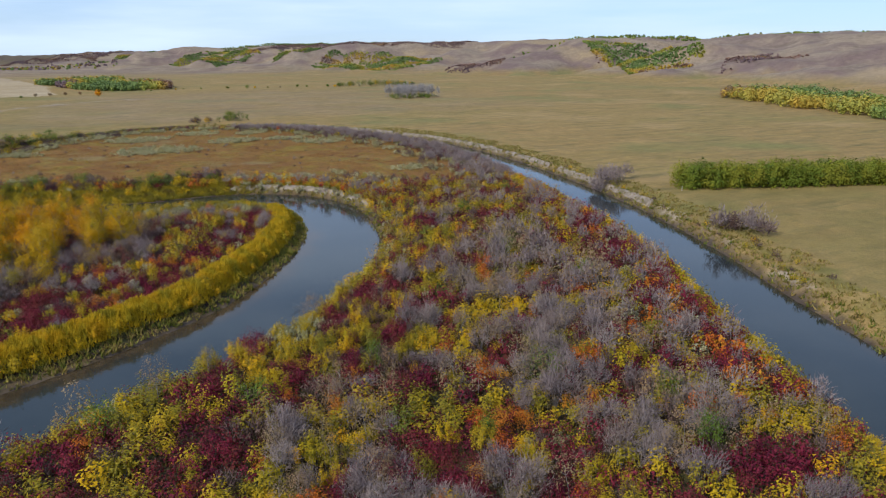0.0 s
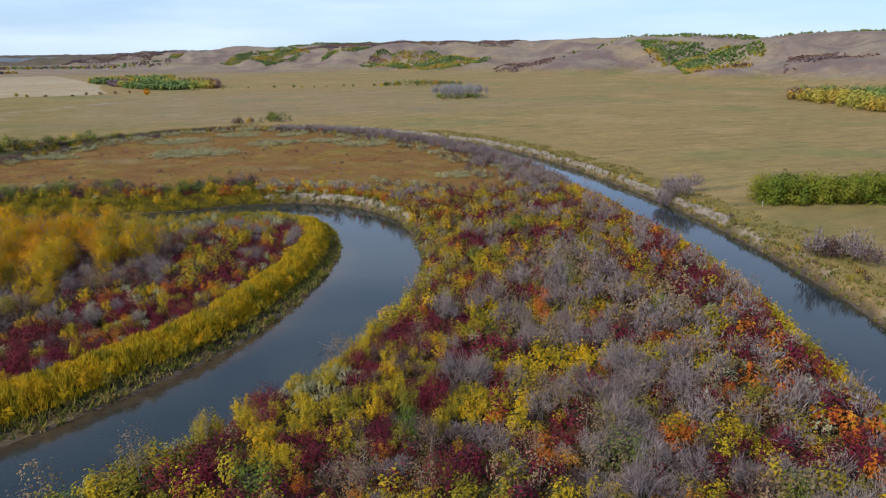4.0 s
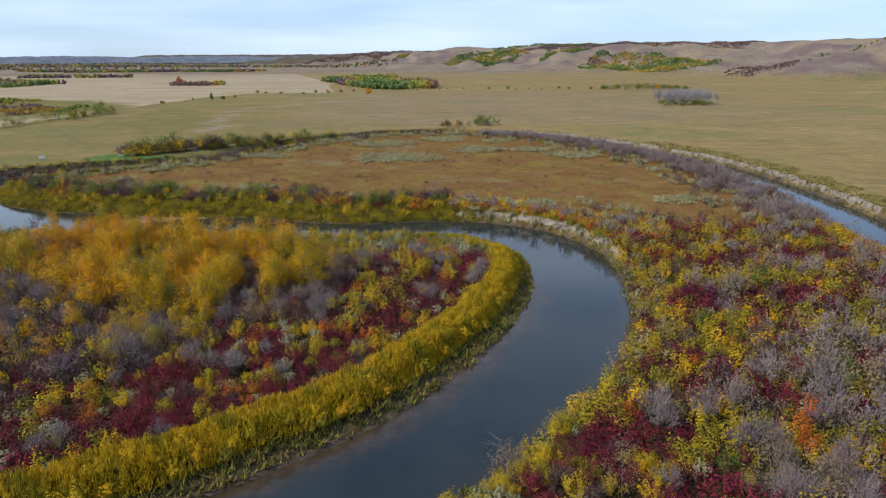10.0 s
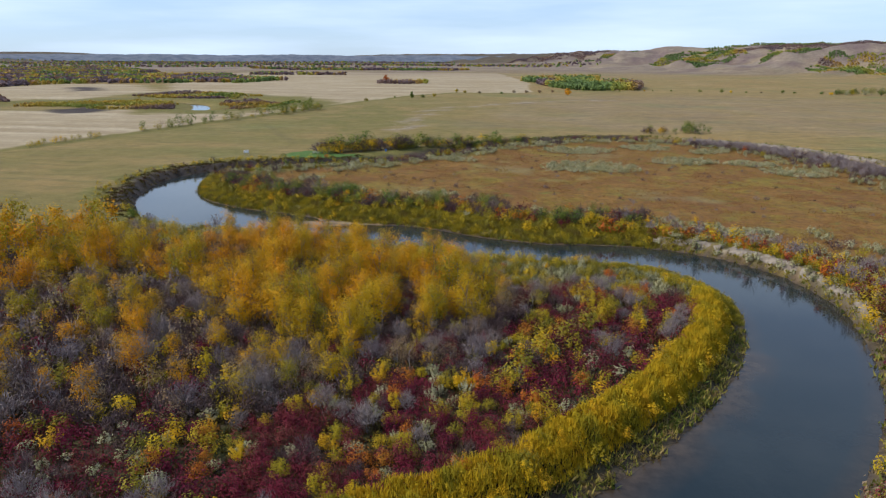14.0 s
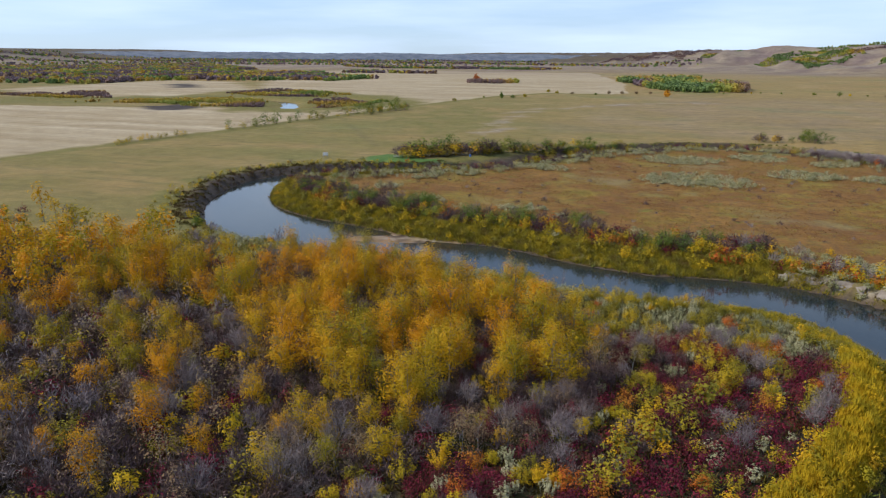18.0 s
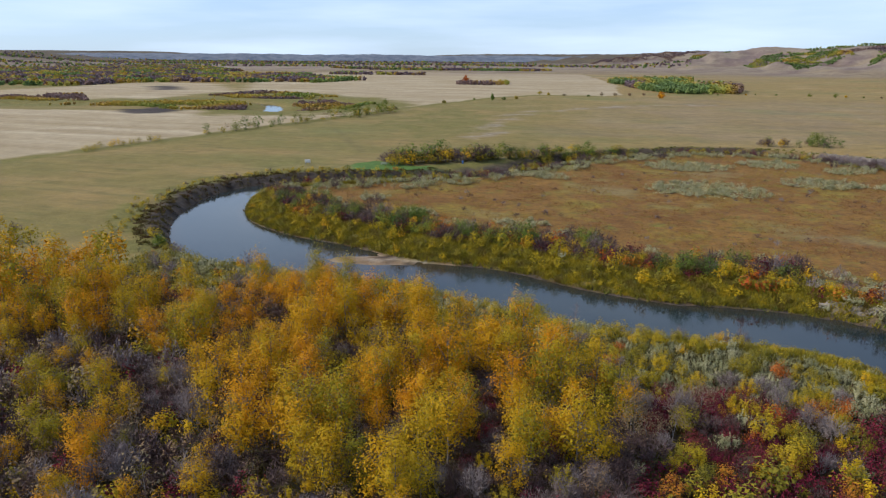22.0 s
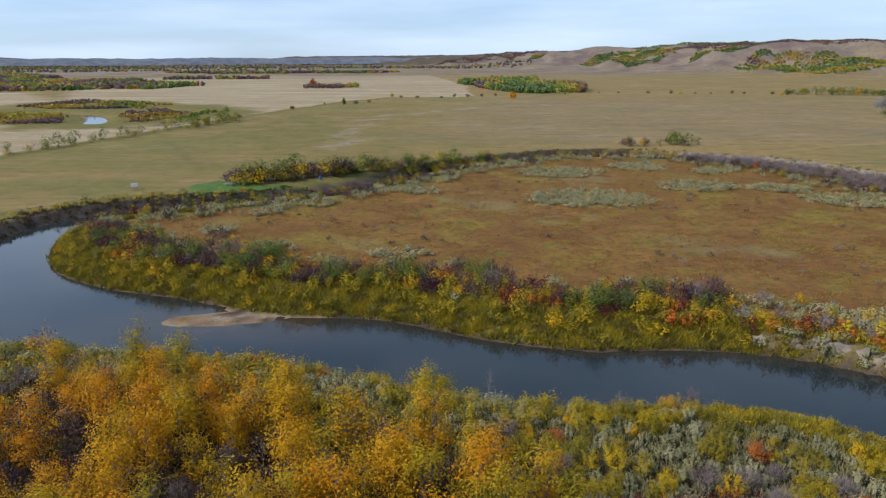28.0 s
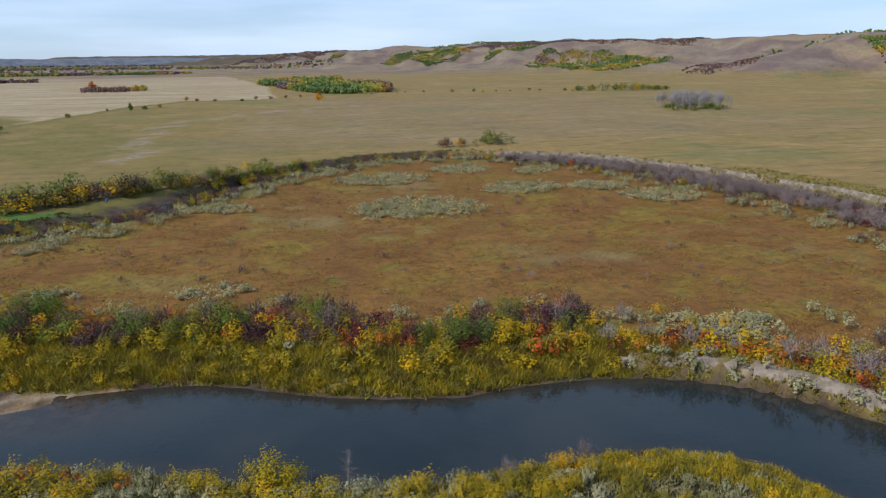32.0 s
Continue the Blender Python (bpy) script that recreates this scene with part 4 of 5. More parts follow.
for i in range(len(x)):
    if loop[i] or d[i] < 1.3 or x[i] < -170 or (y[i] > 150 and x[i] < -108 and r.random() < 0.93):
        continue
    north = y[i] > 128 + 0.1 * x[i]
    if not north and d[i] < 3.0 and x[i] > -60:
        continue
    if not north and d[i] < 8.5 + 0.8 * w3[i] and x[i] > -60:
        table = [("willow_shrub", 6), ("gold_shrub", 1)] if d[i] < 3.8 else [("gold_shrub", 8), ("willow_shrub", 1)]
        s = 0.42 + 0.48 * min(1, (d[i] - 1) / 4.0)
    elif north and d[i] < 9 and x[i] > 8:
        table, s = [("willow_shrub", 5), ("gold_shrub", 1.5), ("silver_shrub", 2.5)], 0.6
    elif north and d[i] < 24 and not pop[i]:
        table, s = [("silver_shrub", 5 + 6 * w2[i]), ("willow_shrub", 3.5 - 4 * w2[i]), ("bare_shrub", 1.2 if d[i] > 14 else 0.1), ("gold_shrub", 0.8), ("orange_shrub", 0.15)], 0.85
    elif pop[i]:
        table, s = [("purple_shrub", 4), ("bare_shrub", 0.5), ("dogwood_shrub", 0.4), ("gold_shrub", 0.6), ("tan_sapling", 0.4)], 0.8
        if r.random() < 0.25 + 0.24 * w3[i] + 0.14 * w1[i]:
            plant("poplar_tree", x[i], y[i], r.uniform(0.7, 1.15), r.uniform(0.75, 1.1))
            continue
    elif d[i] < 30 + 4 * w1[i]:
        table, s = [("dogwood_shrub", 5 + 3 * w2[i]), ("silver_shrub", 0.9), ("gold_shrub", 1.0 - w3[i]), ("orange_shrub", 0.4), ("bare_shrub", 0.5), ("purple_shrub", 0.5), ("willow_shrub", 0.9)], 0.9
    else:
        if x[i] < -25 and y[i] > 62 and r.random() < 0.08 + 0.13 * w3[i] + 0.04 * step(75, 100, y[i]):
            plant("poplar_tree", x[i], y[i], r.uniform(0.5, 0.85), r.uniform(0.7, 1.1))
            continue
        table, s = [("purple_shrub", 4 + 3 * w1[i]), ("bare_shrub", 1.3), ("dogwood_shrub", 1.0 + w2[i]), ("willow_shrub", 0.8 - 2 * w3[i]), ("tan_sapling", 1.0), ("gold_shrub", 0.5)], 1.0
    plant(choose(r, table), x[i], y[i], 1.12 * s * r.uniform(0.75, 1.3), r.uniform(0.8, 1.2))
for px, py, s in ((-4, 94, 1.9), (-1, 98, 1.8), (2, 105, 1.8), (5, 110, 1.9), (8, 115, 1.7), (-5, 89, 1.6), (-1, 84, 1.4), (6, 121, 1.8), (9, 118, 1.5), (-2, 101, 1.6)):
    plant("willow_shrub", px, py, s, 1.05)

# ---- the meadow's shores ----
x, y = scatter([(-145, 200), (-100, 180), (-40, 172), (50, 140), (120, 100), (150, 200), (150, 280), (100, 375), (40, 395), (-20, 380), (-80, 310), (-140, 265)], 2.2, 14)
d = shore_distance(x, y, RIVER)
loop = inside(x, y, LOOP)
w1, w2, w3 = waves(x, y, 30, 61), waves(x, y, 16, 62), waves(x, y, 11, 63)
for i in range(len(x)):
    if not loop[i] or d[i] < 1.5 or d[i] > 36:
        continue
    px, py = x[i], y[i]
    s, table = 0.9, None
    if px > 60 and py > 150 and d[i] > 3:                 # east and north arms: leafless belt
        if d[i] < 19 + 6 * w1[i]:
            table, s = [("purple_shrub", 3), ("bare_shrub", 6), ("willow_shrub", 0.8), ("dogwood_shrub", 0.5), ("orange_shrub", 0.15), ("silver_shrub", 0.4)], 0.82
        elif d[i] < 30 and w2[i] > 0.15:
            table = [("silver_shrub", 4), ("purple_shrub", 0.6)]
    elif py > 270 or (px < -60 and py > 236):             # narrow north-west channel
        if d[i] < 7 + 3 * w1[i]:
            if d[i] < 3 or r.random() < 0.35:
                continue
            table = [("willow_shrub", 4), ("dogwood_shrub", 2), ("purple_shrub", 2), ("gold_shrub", 1)]
        elif d[i] < 20 and w2[i] > 0.0:
            table = [("silver_shrub", 5), ("purple_shrub", 0.5)]
    elif py < 236:
        bend = px > 22
        if not bend and d[i] < 9.5 + 1.5 * w3[i] and r.random() < 0.62:
            continue
        if not bend and d[i] < 9.5 + 1.5 * w3[i]:
            table, s = [("willow_shrub", 8), ("gold_shrub", 1.0)], 0.5 + 0.4 * min(1, d[i] / 6)
        elif bend and 3.8 < d[i] < 9:
            table, s = [("orange_shrub", 4), ("gold_shrub", 3), ("bare_shrub", 1), ("dogwood_shrub", 1.2)], 0.85
        elif bend and d[i] < 18 and w2[i] > -0.2 and py > 138:
            table = [("silver_shrub", 5), ("gold_shrub", 0.4)]
        elif not bend and 9 < d[i] < 20 + 3 * w1[i]:
            table, s = [("purple_shrub", 2.2 + (2.5 if d[i] > 14 else 0)), ("willow_shrub", 1.8), ("dogwood_shrub", 1.3 + (3 if px < -60 and d[i] < 14 else 0)), ("orange_shrub", 0.9), ("green_shrub", 1.2), ("gold_shrub", 1.0), ("bare_shrub", 0.15)], 1.0
        elif not bend and d[i] < 27 and w2[i] > 0.3:
            table = [("silver_shrub", 5)]
    if table:
        plant(choose(r, table), px, py, 1.25 * s * r.uniform(0.8, 1.3), r.uniform(0.85, 1.15))
SILVER_PATCHES = ((10, 279, 19, 13), (49, 302, 13, 9), (85, 279, 13, 9), (6, 328, 15, 12), (37, 342, 11, 10), (73, 299, 10, 8), (62, 333, 7, 7), (41, 182, 11, 4.5), (-38, 216, 7, 4), (-68, 267, 5.5, 4),
                  (-79, 253, 7, 4), (-86, 235, 5, 4), (-67, 220, 7, 3.5), (-42, 289, 9, 5), (89, 182, 8, 6), (73, 129, 9, 3), (52, 160, 7, 3))
for cx, cy, ax, ay in SILVER_PATCHES:
    for _ in range(int(ax * ay * 1.3)):
        a, q = r.uniform(0, math.tau), math.sqrt(r.uniform(0, 1)) * r.uniform(0.8, 1.15)
        px, py = cx + ax * q * math.cos(a), cy + ay * q * math.sin(a)
        if waves(np.array([px]), np.array([py]), 11, 64, 2)[0] > -0.2:
            plant("silver_shrub", px, py, r.uniform(0.8, 1.3), r.uniform(0.6, 1.05))
for _ in range(120):
    px, py = r.uniform(-80, 110), r.uniform(195, 330)
    if inside(np.array([px]), np.array([py]), LOOP)[0] and shore_distance(np.array([px]), np.array([py]), RIVER)[0] > 25:
        plant("purple_shrub" if r.random() < 0.6 else "bare_shrub", px, py, r.uniform(0.4, 0.8), r.uniform(0.5, 0.9))

for k, px, py, s in (("green_shrub", -5, 184.5, 1.35), ("green_shrub", 1.5, 184, 1.3), ("green_shrub", -10.5, 186, 1.1), ("green_shrub", -83.5, 204, 1.5), ("orange_shrub", 11.6, 178, 1.7), ("orange_shrub", 14.5, 178.5, 1.4),
                     ("orange_shrub", -54.5, 198, 1.7), ("orange_shrub", -52, 199, 1.4), ("purple_shrub", -19, 200, 1.8), ("purple_shrub", -16, 197, 1.7), ("purple_shrub", -24, 203, 1.6), ("purple_shrub", -88, 212, 1.8),
                     ("purple_shrub", -84, 214, 1.8), ("purple_shrub", -79, 214, 1.7), ("purple_shrub", -92, 214, 1.6), ("gold_shrub", -72, 216, 1.3), ("gold_shrub", 40, 172, 1.8), ("orange_shrub", 43, 170, 1.6), ("gold_shrub", 36, 174, 1.5), ("bare_shrub", 19.3, 188.2, 0.9),
                     ("bare_shrub", 9.4, 190.3, 0.9), ("bare_shrub", 27.7, 186.2, 1.0), ("willow_shrub", -86.2, 208.2, 1.7), ("gold_shrub", -76.6, 221.9, 1.2), ("dogwood_shrub", 33.4, 178.4, 1.5), ("purple_shrub", -94.7, 217.6, 1.9), ("purple_shrub", -80.7, 224.3, 1.7)):
    plant(k, px, py, s)

# ---- field side ----
def along(points, gap, jitter, table, s0, s1, seed, squat=1.0):
    r = np.random.default_rng(seed)
    for (ax, ay), (bx, by) in zip(points[:-1], points[1:]):
        n = max(1, int(math.hypot(bx - ax, by - ay) / gap))
        for i in range(n):
            u = (i + r.uniform(0.2, 0.8)) / n
            plant(choose(r, table), ax + (bx - ax) * u + r.normal(0, jitter), ay + (by - ay) * u + r.normal(0, jitter), r.uniform(s0, s1), squat * r.uniform(0.85, 1.15))


along([(-104, 300), (-88, 312), (-70, 322)], 0.9, 3.2, [("purple_shrub", 4), ("gold_shrub", 1.0), ("willow_shrub", 1.6), ("green_shrub", 1.4)], 2.4, 3.3, 71, 0.8)
along([(-75, 322), (-46, 345), (-14, 372)], 1.0, 2.5, [("willow_shrub", 4), ("green_shrub", 2), ("purple_shrub", 1.5), ("gold_shrub", 1)], 1.6, 2.4, 72, 0.75)
along([(-112, 275), (-95, 275), (-76, 283)], 1.8, 2.0, [("willow_shrub", 4), ("green_shrub", 2), ("orange_shrub", 0.6)], 0.9, 1.4, 73)
along([(40, 407), (60, 408), (78, 402)], 2.0, 2.0, [("green_shrub", 3), ("purple_shrub", 3), ("gold_shrub", 1)], 1.3, 1.9, 74)
along([(128, 120), (140, 123)], 0.6, 3.0, [("bare_shrub", 1)], 1.5, 1.9, 75)
along([(113, 58), (119, 52), (118, 47)], 0.9, 1.7, [("bare_shrub", 3), ("purple_shrub", 2)], 1.5, 2.0, 76)
along([(98, 20), (106, 34), (112, 48)], 2.0, 1.3, [("willow_shrub", 2), ("purple_shrub", 1.5), ("gold_shrub", 1)], 0.5, 0.9, 77)
along([(112, 55), (123, 85), (134, 118), (143, 160)], 2.6, 1.2, [("willow_shrub", 2), ("gold_shrub", 1), ("purple_shrub", 1)], 0.35, 0.7, 78)
along([(-113, 172), (-117, 178)], 1.4, 1.0, [("green_shrub", 2), ("willow_shrub", 1)], 0.9, 1.3, 79)
along([(-122, 168), (-135, 185), (-147, 215)], 2.2, 2.2, [("willow_shrub", 3), ("silver_shrub", 1.5), ("gold_shrub", 1)], 0.5, 0.9, 80)
along([(-147, 250), (-134, 268), (-115, 278)], 1.5, 1.2, [("willow_shrub", 3), ("gold_shrub", 1)], 0.5, 0.9, 81)
along([(-242, 290), (-242, 313), (-236, 336)], 3.0, 1.2, [("willow_shrub", 2), ("gold_shrub", 1)], 1.0, 1.7, 82)
along([(-231, 362), (-221, 415), (-205, 480)], 4.5, 2.0, [("willow_shrub", 2), ("green_shrub", 2), ("tan_sapling", 1)], 1.2, 2.2, 83)
along([(-205, 480), (-190, 540)], 3.0, 3.0, [("green_shrub", 3), ("willow_shrub", 1)], 2.0, 2.9, 84)

along([(-128, 176), (-140, 200), (-148, 225), (-150, 245), (-143, 262), (-130, 274), (-112, 281)], 1.3, 1.3, [("willow_shrub", 4), ("gold_shrub", 1), ("purple_shrub", 1)], 0.4, 0.75, 86)
along([(-126, 266), (-110, 275), (-92, 287)], 1.2, 2.2, [("willow_shrub", 4), ("gold_shrub", 1.5), ("orange_shrub", 0.6), ("green_shrub", 0.5)], 0.6, 1.0, 87)

# ---- plant them: the nearest as things, the rest joined ----
def in_reach(px, py):
    return -min(math.hypot(px - q[0], py - q[1]) for q in ((5, -15), (10, 40), (-15, 70), (-25, 110), (0, 130)))


THINGS_PER_KIND = {"poplar_tree": 280, "gold_shrub": 170, "willow_shrub": 280, "dogwood_shrub": 280, "bare_shrub": 280, "silver_shrub": 200, "purple_shrub": 170,
                   "tan_sapling": 110, "orange_shrub": 110, "green_shrub": 90}
for k, rows in PLANTED.items():
    K, rr = KINDS[k], np.random.default_rng(len(k) * 31)
    rows = sorted(rows, key=lambda q: -in_reach(q[0], q[1]))
    spot = np.array(rows)
    high = ground_height(spot[:, 0], spot[:, 1])
    cut_at = THINGS_PER_KIND[k]
    models = []
    for a, b in meshes_of(k):
        root = new(k)
        tagged(root, K["label"], K["category"], group=k.replace("_", " ") + "s of the thicket")
        part("trunk" if k == "poplar_tree" else "branchwork", a, root)
        part(K["foliage"], b, root)
        models.append(root)
    for i, (px, py, s, hs) in enumerate(rows[:cut_at]):
        j = i if i < len(models) else int(rr.integers(len(models)))
        m = Matrix.LocRotScale((px, py, high[i]), Euler((0, 0, rr.uniform(0, 6.28))), None)
        ob = models[j] if i < len(models) else copy_thing(models[j], m)
        ob.matrix_basis = m @ Matrix.Diagonal((s, s, s * hs, 1))
    rest = len(rows) - cut_at
    if rest > 0:
        for which, title, mat in ((1, K["foliage"], LEAF[K["leaf"]]), (0, "stems", K["wood"])):
            vs, fs, ts, base = [], [], [], 0
            for i in range(cut_at, len(rows)):
                px, py, s, hs = rows[i]
                reach = math.hypot(px + 5, max(0, abs(py - 40) - 70))
                level = 1 if reach < 62 or s > 0.95 and py > 180 or k == "silver_shrub" else 2 if reach < 135 else 3
                if which == 0 and level > 1 and k != "poplar_tree":
                    continue
                v, f = K["shapes"][level][int(rr.integers(len(K["shapes"][level])))][which]
                a = rr.uniform(0, math.tau)
                c, sn = math.cos(a) * s, math.sin(a) * s
                w = np.empty_like(v)
                if v.shape[1] == 6:
                    w[:, 3], w[:, 4], w[:, 5] = v[:, 3] * math.cos(a) - v[:, 4] * math.sin(a), v[:, 3] * math.sin(a) + v[:, 4] * math.cos(a), v[:, 5]
                w[:, 0], w[:, 1], w[:, 2] = px + v[:, 0] * c - v[:, 1] * sn, py + v[:, 0] * sn + v[:, 1] * c, high[i] + v[:, 2] * s * hs
                vs.append(w), fs.append(f + base), ts.append(np.full(len(v), rr.random()))
                base += len(v)
            if vs:
                me = mesh_from(k + "_thicket", np.vstack(vs), np.vstack(fs), mat, tone=np.concatenate(ts))
                if which == 1:
                    thicket = tagged(new(k + "_thicket", me), K["label"].replace(" shrub", " shrubs", 1) + ", many together", K["category"] + " thicket", kind="stuff")
                else:
                    part("branchwork", me, thicket)

# ---- low cover: bank grass, undergrowth, meadow tufts ----
def tufts(name, label, category, leaf, x, y, size, tall, seed, per=5, thin=0.55):
    """Grass or low leaves: small upright blades in tufts, joined."""
    r = np.random.default_rng(seed)
    z = ground_height(x, y)
    ok = z > WATER_Z + 0.02
    x, y, z = x[ok], y[ok], z[ok]
    p = np.repeat(np.column_stack([x, y, z]), per, axis=0)
    n = len(p)
    k = np.repeat(r.uniform(0.6, 1.4, len(x)), per)[:, None]
    foot = p + np.column_stack([r.normal(0, size, (n, 2)), np.full(n, -0.05)])
    lean = np.column_stack([r.normal(0, 0.5, (n, 2)), np.ones(n)]) * tall * k * r.uniform(0.5, 1.1, (n, 1))
    a = r.uniform(0, math.tau, n)
    w = np.column_stack([np.cos(a), np.sin(a), np.zeros(n)]) * size * thin * k
    v = np.stack([foot - w, foot + w, foot + lean], 1).reshape(-1, 3)
    me = mesh_from(name, v, np.arange(len(v)).reshape(-1, 3), LEAF[leaf], tone=np.repeat(np.repeat(np.clip(0.48 + 0.5 * waves(x, y, 6.5, seed, 3) + r.normal(0, 0.12, len(x)), 0.03, 0.97), per), 3))
    return tagged(new(name, me), label, category, kind="stuff")


def sown(count, x0, x1, y0, y1, seed, keep):
    r = np.random.default_rng(seed)
    x, y = r.uniform(x0, x1, count), r.uniform(y0, y1, count)
    d, lp = shore_distance(x, y, RIVER), inside(x, y, LOOP)
    ok = keep(x, y, d, lp)
    return x[ok], y[ok]


sx, sy = sown(90000, -150, 150, -70, 400, 91, lambda x, y, d, lp: (d > 0.5) & (d < 4.5) & ~(lp & (x > 24) & (x < 60) & (y > 128) & (y < 175) & (d > 2.7) & (d < 4)) & ~(~lp & (x < -60) & (y > 176)))
mx, my = sown(40000, -175, -20, 170, 300, 191, lambda x, y, d, lp: ~lp & (d > 0.6) & (d < 8.5) & (waves(x, y, 7, 192, 3) > -0.1))
tufts("bank_brush", "brown dead grass and low brush on a dark cut bank", "brush", "litter", mx, my, 0.30, 0.55, 193, 5)
tufts("bank_grass", "olive and rusty grass along the river banks", "grass", "bank", sx, sy, 0.30, 0.75, 92, 6)
sx, sy = sown(100000, -150, 30, 160, 262, 87, lambda x, y, d, lp: lp & (d > 1.0) & (d < 10.5 + 2 * waves(x, y, 20, 88)))
tufts("shore_growth", "low lime-yellow willow growth and reeds on the shore", "reeds", "shore", sx, sy, 0.26, 0.95, 89, 11, 0.26)
sx, sy = sown(30000, -130, 40, 0, 130, 84, lambda x, y, d, lp: ~lp & (d > 0.9) & (d < 4.2))
tufts("shore_growth", "dark green and olive growth at the water's edge", "reeds", "bank", sx, sy, 0.30, 0.80, 85, 10, 0.3)
sx, sy = sown(34000, -110, 40, 118, 176, 181, lambda x, y, d, lp: ~lp & (d > 1.0) & (d < 24) & (y > 128 + 0.1 * x) & ~((x < -60) & (y < 152)))
tufts("shore_growth", "low silvery grey-green growth on the shore", "reeds", "silver", sx, sy, 0.24, 0.7, 182, 8, 0.3)
sx, sy = sown(230000, -64, 42, 20, 132, 183, lambda x, y, d, lp: ~lp & (d > 3.4) & (d < 9.0) & (y < 128 + 0.1 * x))
rr = np.random.default_rng(184)
sx, sy = np.repeat(sx, 5) + rr.normal(0, 0.25, 5 * len(sx)), np.repeat(sy, 5) + rr.normal(0, 0.25, 5 * len(sy))
sd = shore_distance(sx, sy, RIVER)
rise = (0.7 + 1.7 * step(3.4, 5.2, sd) * (1 - 0.45 * step(7.6, 9.4, sd))) * (1 + 0.25 * waves(sx, sy, 4, 187, 3))
foot = np.column_stack([sx, sy, ground_height(sx, sy) + rise * np.sqrt(rr.uniform(0.02, 0.8, len(sx)))])
face = np.tile([-0.5, -0.4, 0.7], (len(sx), 1)) + rr.normal(0, 0.35, (len(sx), 3))
v, f = slivers(foot, foot + np.column_stack([rr.normal(0, 0.12, (len(sx), 2)), rr.uniform(0.35, 0.75, len(sx))]), 0.065, rr, face)
tagged(new("willow_belt", mesh_from("willow_belt", v, f, LEAF["belt"], tone=np.repeat(np.clip(0.5 + 0.45 * waves(sx, sy, 7, 188, 2), 0.05, 0.95), 3))), "upright golden willow growth in a belt along the water", "willow belt", kind="stuff")
sx, sy = sown(60000, 55, 135, -30, 170, 381, lambda x, y, d, lp: lp & (d > 0.9) & (d < 4.6 + 1.2 * waves(x, y, 9, 382, 2)) & (x > 46 + 0.38 * y))
sx, sy = np.repeat(sx, 7) + rr.normal(0, 0.25, 7 * len(sx)), np.repeat(sy, 7) + rr.normal(0, 0.25, 7 * len(sy))
foot = np.column_stack([sx, sy, ground_height(sx, sy) + (1.25 + 0.6 * waves(sx, sy, 6, 383, 2)) * np.sqrt(rr.uniform(0, 1, len(sx)))])
v, f = slivers(foot, foot + np.column_stack([rr.normal(0, 0.14, (len(sx), 2)), rr.uniform(0.35, 0.7, len(sx))]), 0.075, rr, np.tile([-0.4, -0.3, 0.8], (len(sx), 1)) + rr.normal(0, 0.35, (len(sx), 3)))
tagged(new("willow_belt", mesh_from("east_fringe", v, f, LEAF["belt"], tone=np.repeat(np.clip(0.45 + 0.5 * waves(sx, sy, 8, 384, 3), 0.05, 0.95), 3))), "olive and gold willow fringe along the river's bank", "willow belt", kind="stuff")
sx, sy = sown(42000, -6, 44, 108, 158, 281, lambda x, y, d, lp: ~lp & (d > 0.8) & (d < 9.5 + 2 * waves(x, y, 11, 282, 2)) & (y > 120 + 0.1 * x))
sx, sy = np.repeat(sx, 4) + rr.normal(0, 0.25, 4 * len(sx)), np.repeat(sy, 4) + rr.normal(0, 0.25, 4 * len(sy))
foot = np.column_stack([sx, sy, ground_height(sx, sy) + (0.75 + 0.4 * waves(sx, sy, 5, 283, 2)) * rr.uniform(0, 1, len(sx))])
v, f = slivers(foot, foot + np.column_stack([rr.normal(0, 0.12, (len(sx), 2)), rr.uniform(0.3, 0.6, len(sx))]), 0.06, rr, np.tile([-0.4, -0.3, 0.8], (len(sx), 1)) + rr.normal(0, 0.35, (len(sx), 3)))
tagged(new("willow_belt", mesh_from("tip_growth", v, f, LEAF["shore"], tone=np.repeat(np.clip(0.55 + 0.5 * waves(sx, sy, 9, 284, 3), 0.05, 0.95), 3))), "low lime and gold willow growth at the peninsula's tip", "willow belt", kind="stuff")
sx, sy = sown(9000, 20, 78, 124, 192, 185, lambda x, y, d, lp: lp & (d > 0.6) & ((d < 2.6) | ((d > 4.4) & (d < 9))))
tufts("shore_growth", "rough grass on the ledge below a pale bank", "reeds", "shore", sx, sy, 0.30, 0.6, 186, 6)
sx, sy = sown(60000, -110, 130, -40, 172, 93, lambda x, y, d, lp: (d > 3) & (x < 112) & ((lp & (y < 150)) | (~lp & (x < 40) & ~((y > 150) & (x < -108)))))
tufts("undergrowth", "brown and olive undergrowth below the shrubs", "undergrowth", "litter", sx, sy, 0.35, 0.7, 94, 4, 0.45)
sx, sy = sown(230000, -110, 130, 125, 380, 95, lambda x, y, d, lp: lp & (d > 8) & (y > 128) & (waves(x, y, 26, 96) + 0.8 * waves(x, y, 7, 97) > 0.0))
rr = np.random.default_rng(96)
sz = ground_height(sx, sy)
v, f = sprays(np.column_stack([sx, sy, sz + rr.uniform(0.03, 0.28, len(sx))]), np.tile([-0.2, -0.2, 1.0], (len(sx), 1)), 0.17, rr)
patch = np.repeat(np.clip(0.42 + 0.45 * waves(sx, sy, 40, 101) + 0.35 * waves(sx, sy, 8, 102, 2) + rr.normal(0, 0.12, len(sx)), 0, 1), 3)
tagged(new("meadow_grass", mesh_from("meadow_grass", v, f, LEAF["dry"], tone=patch)), "reddish-brown and ochre grass of the meadow", "grass", kind="stuff")
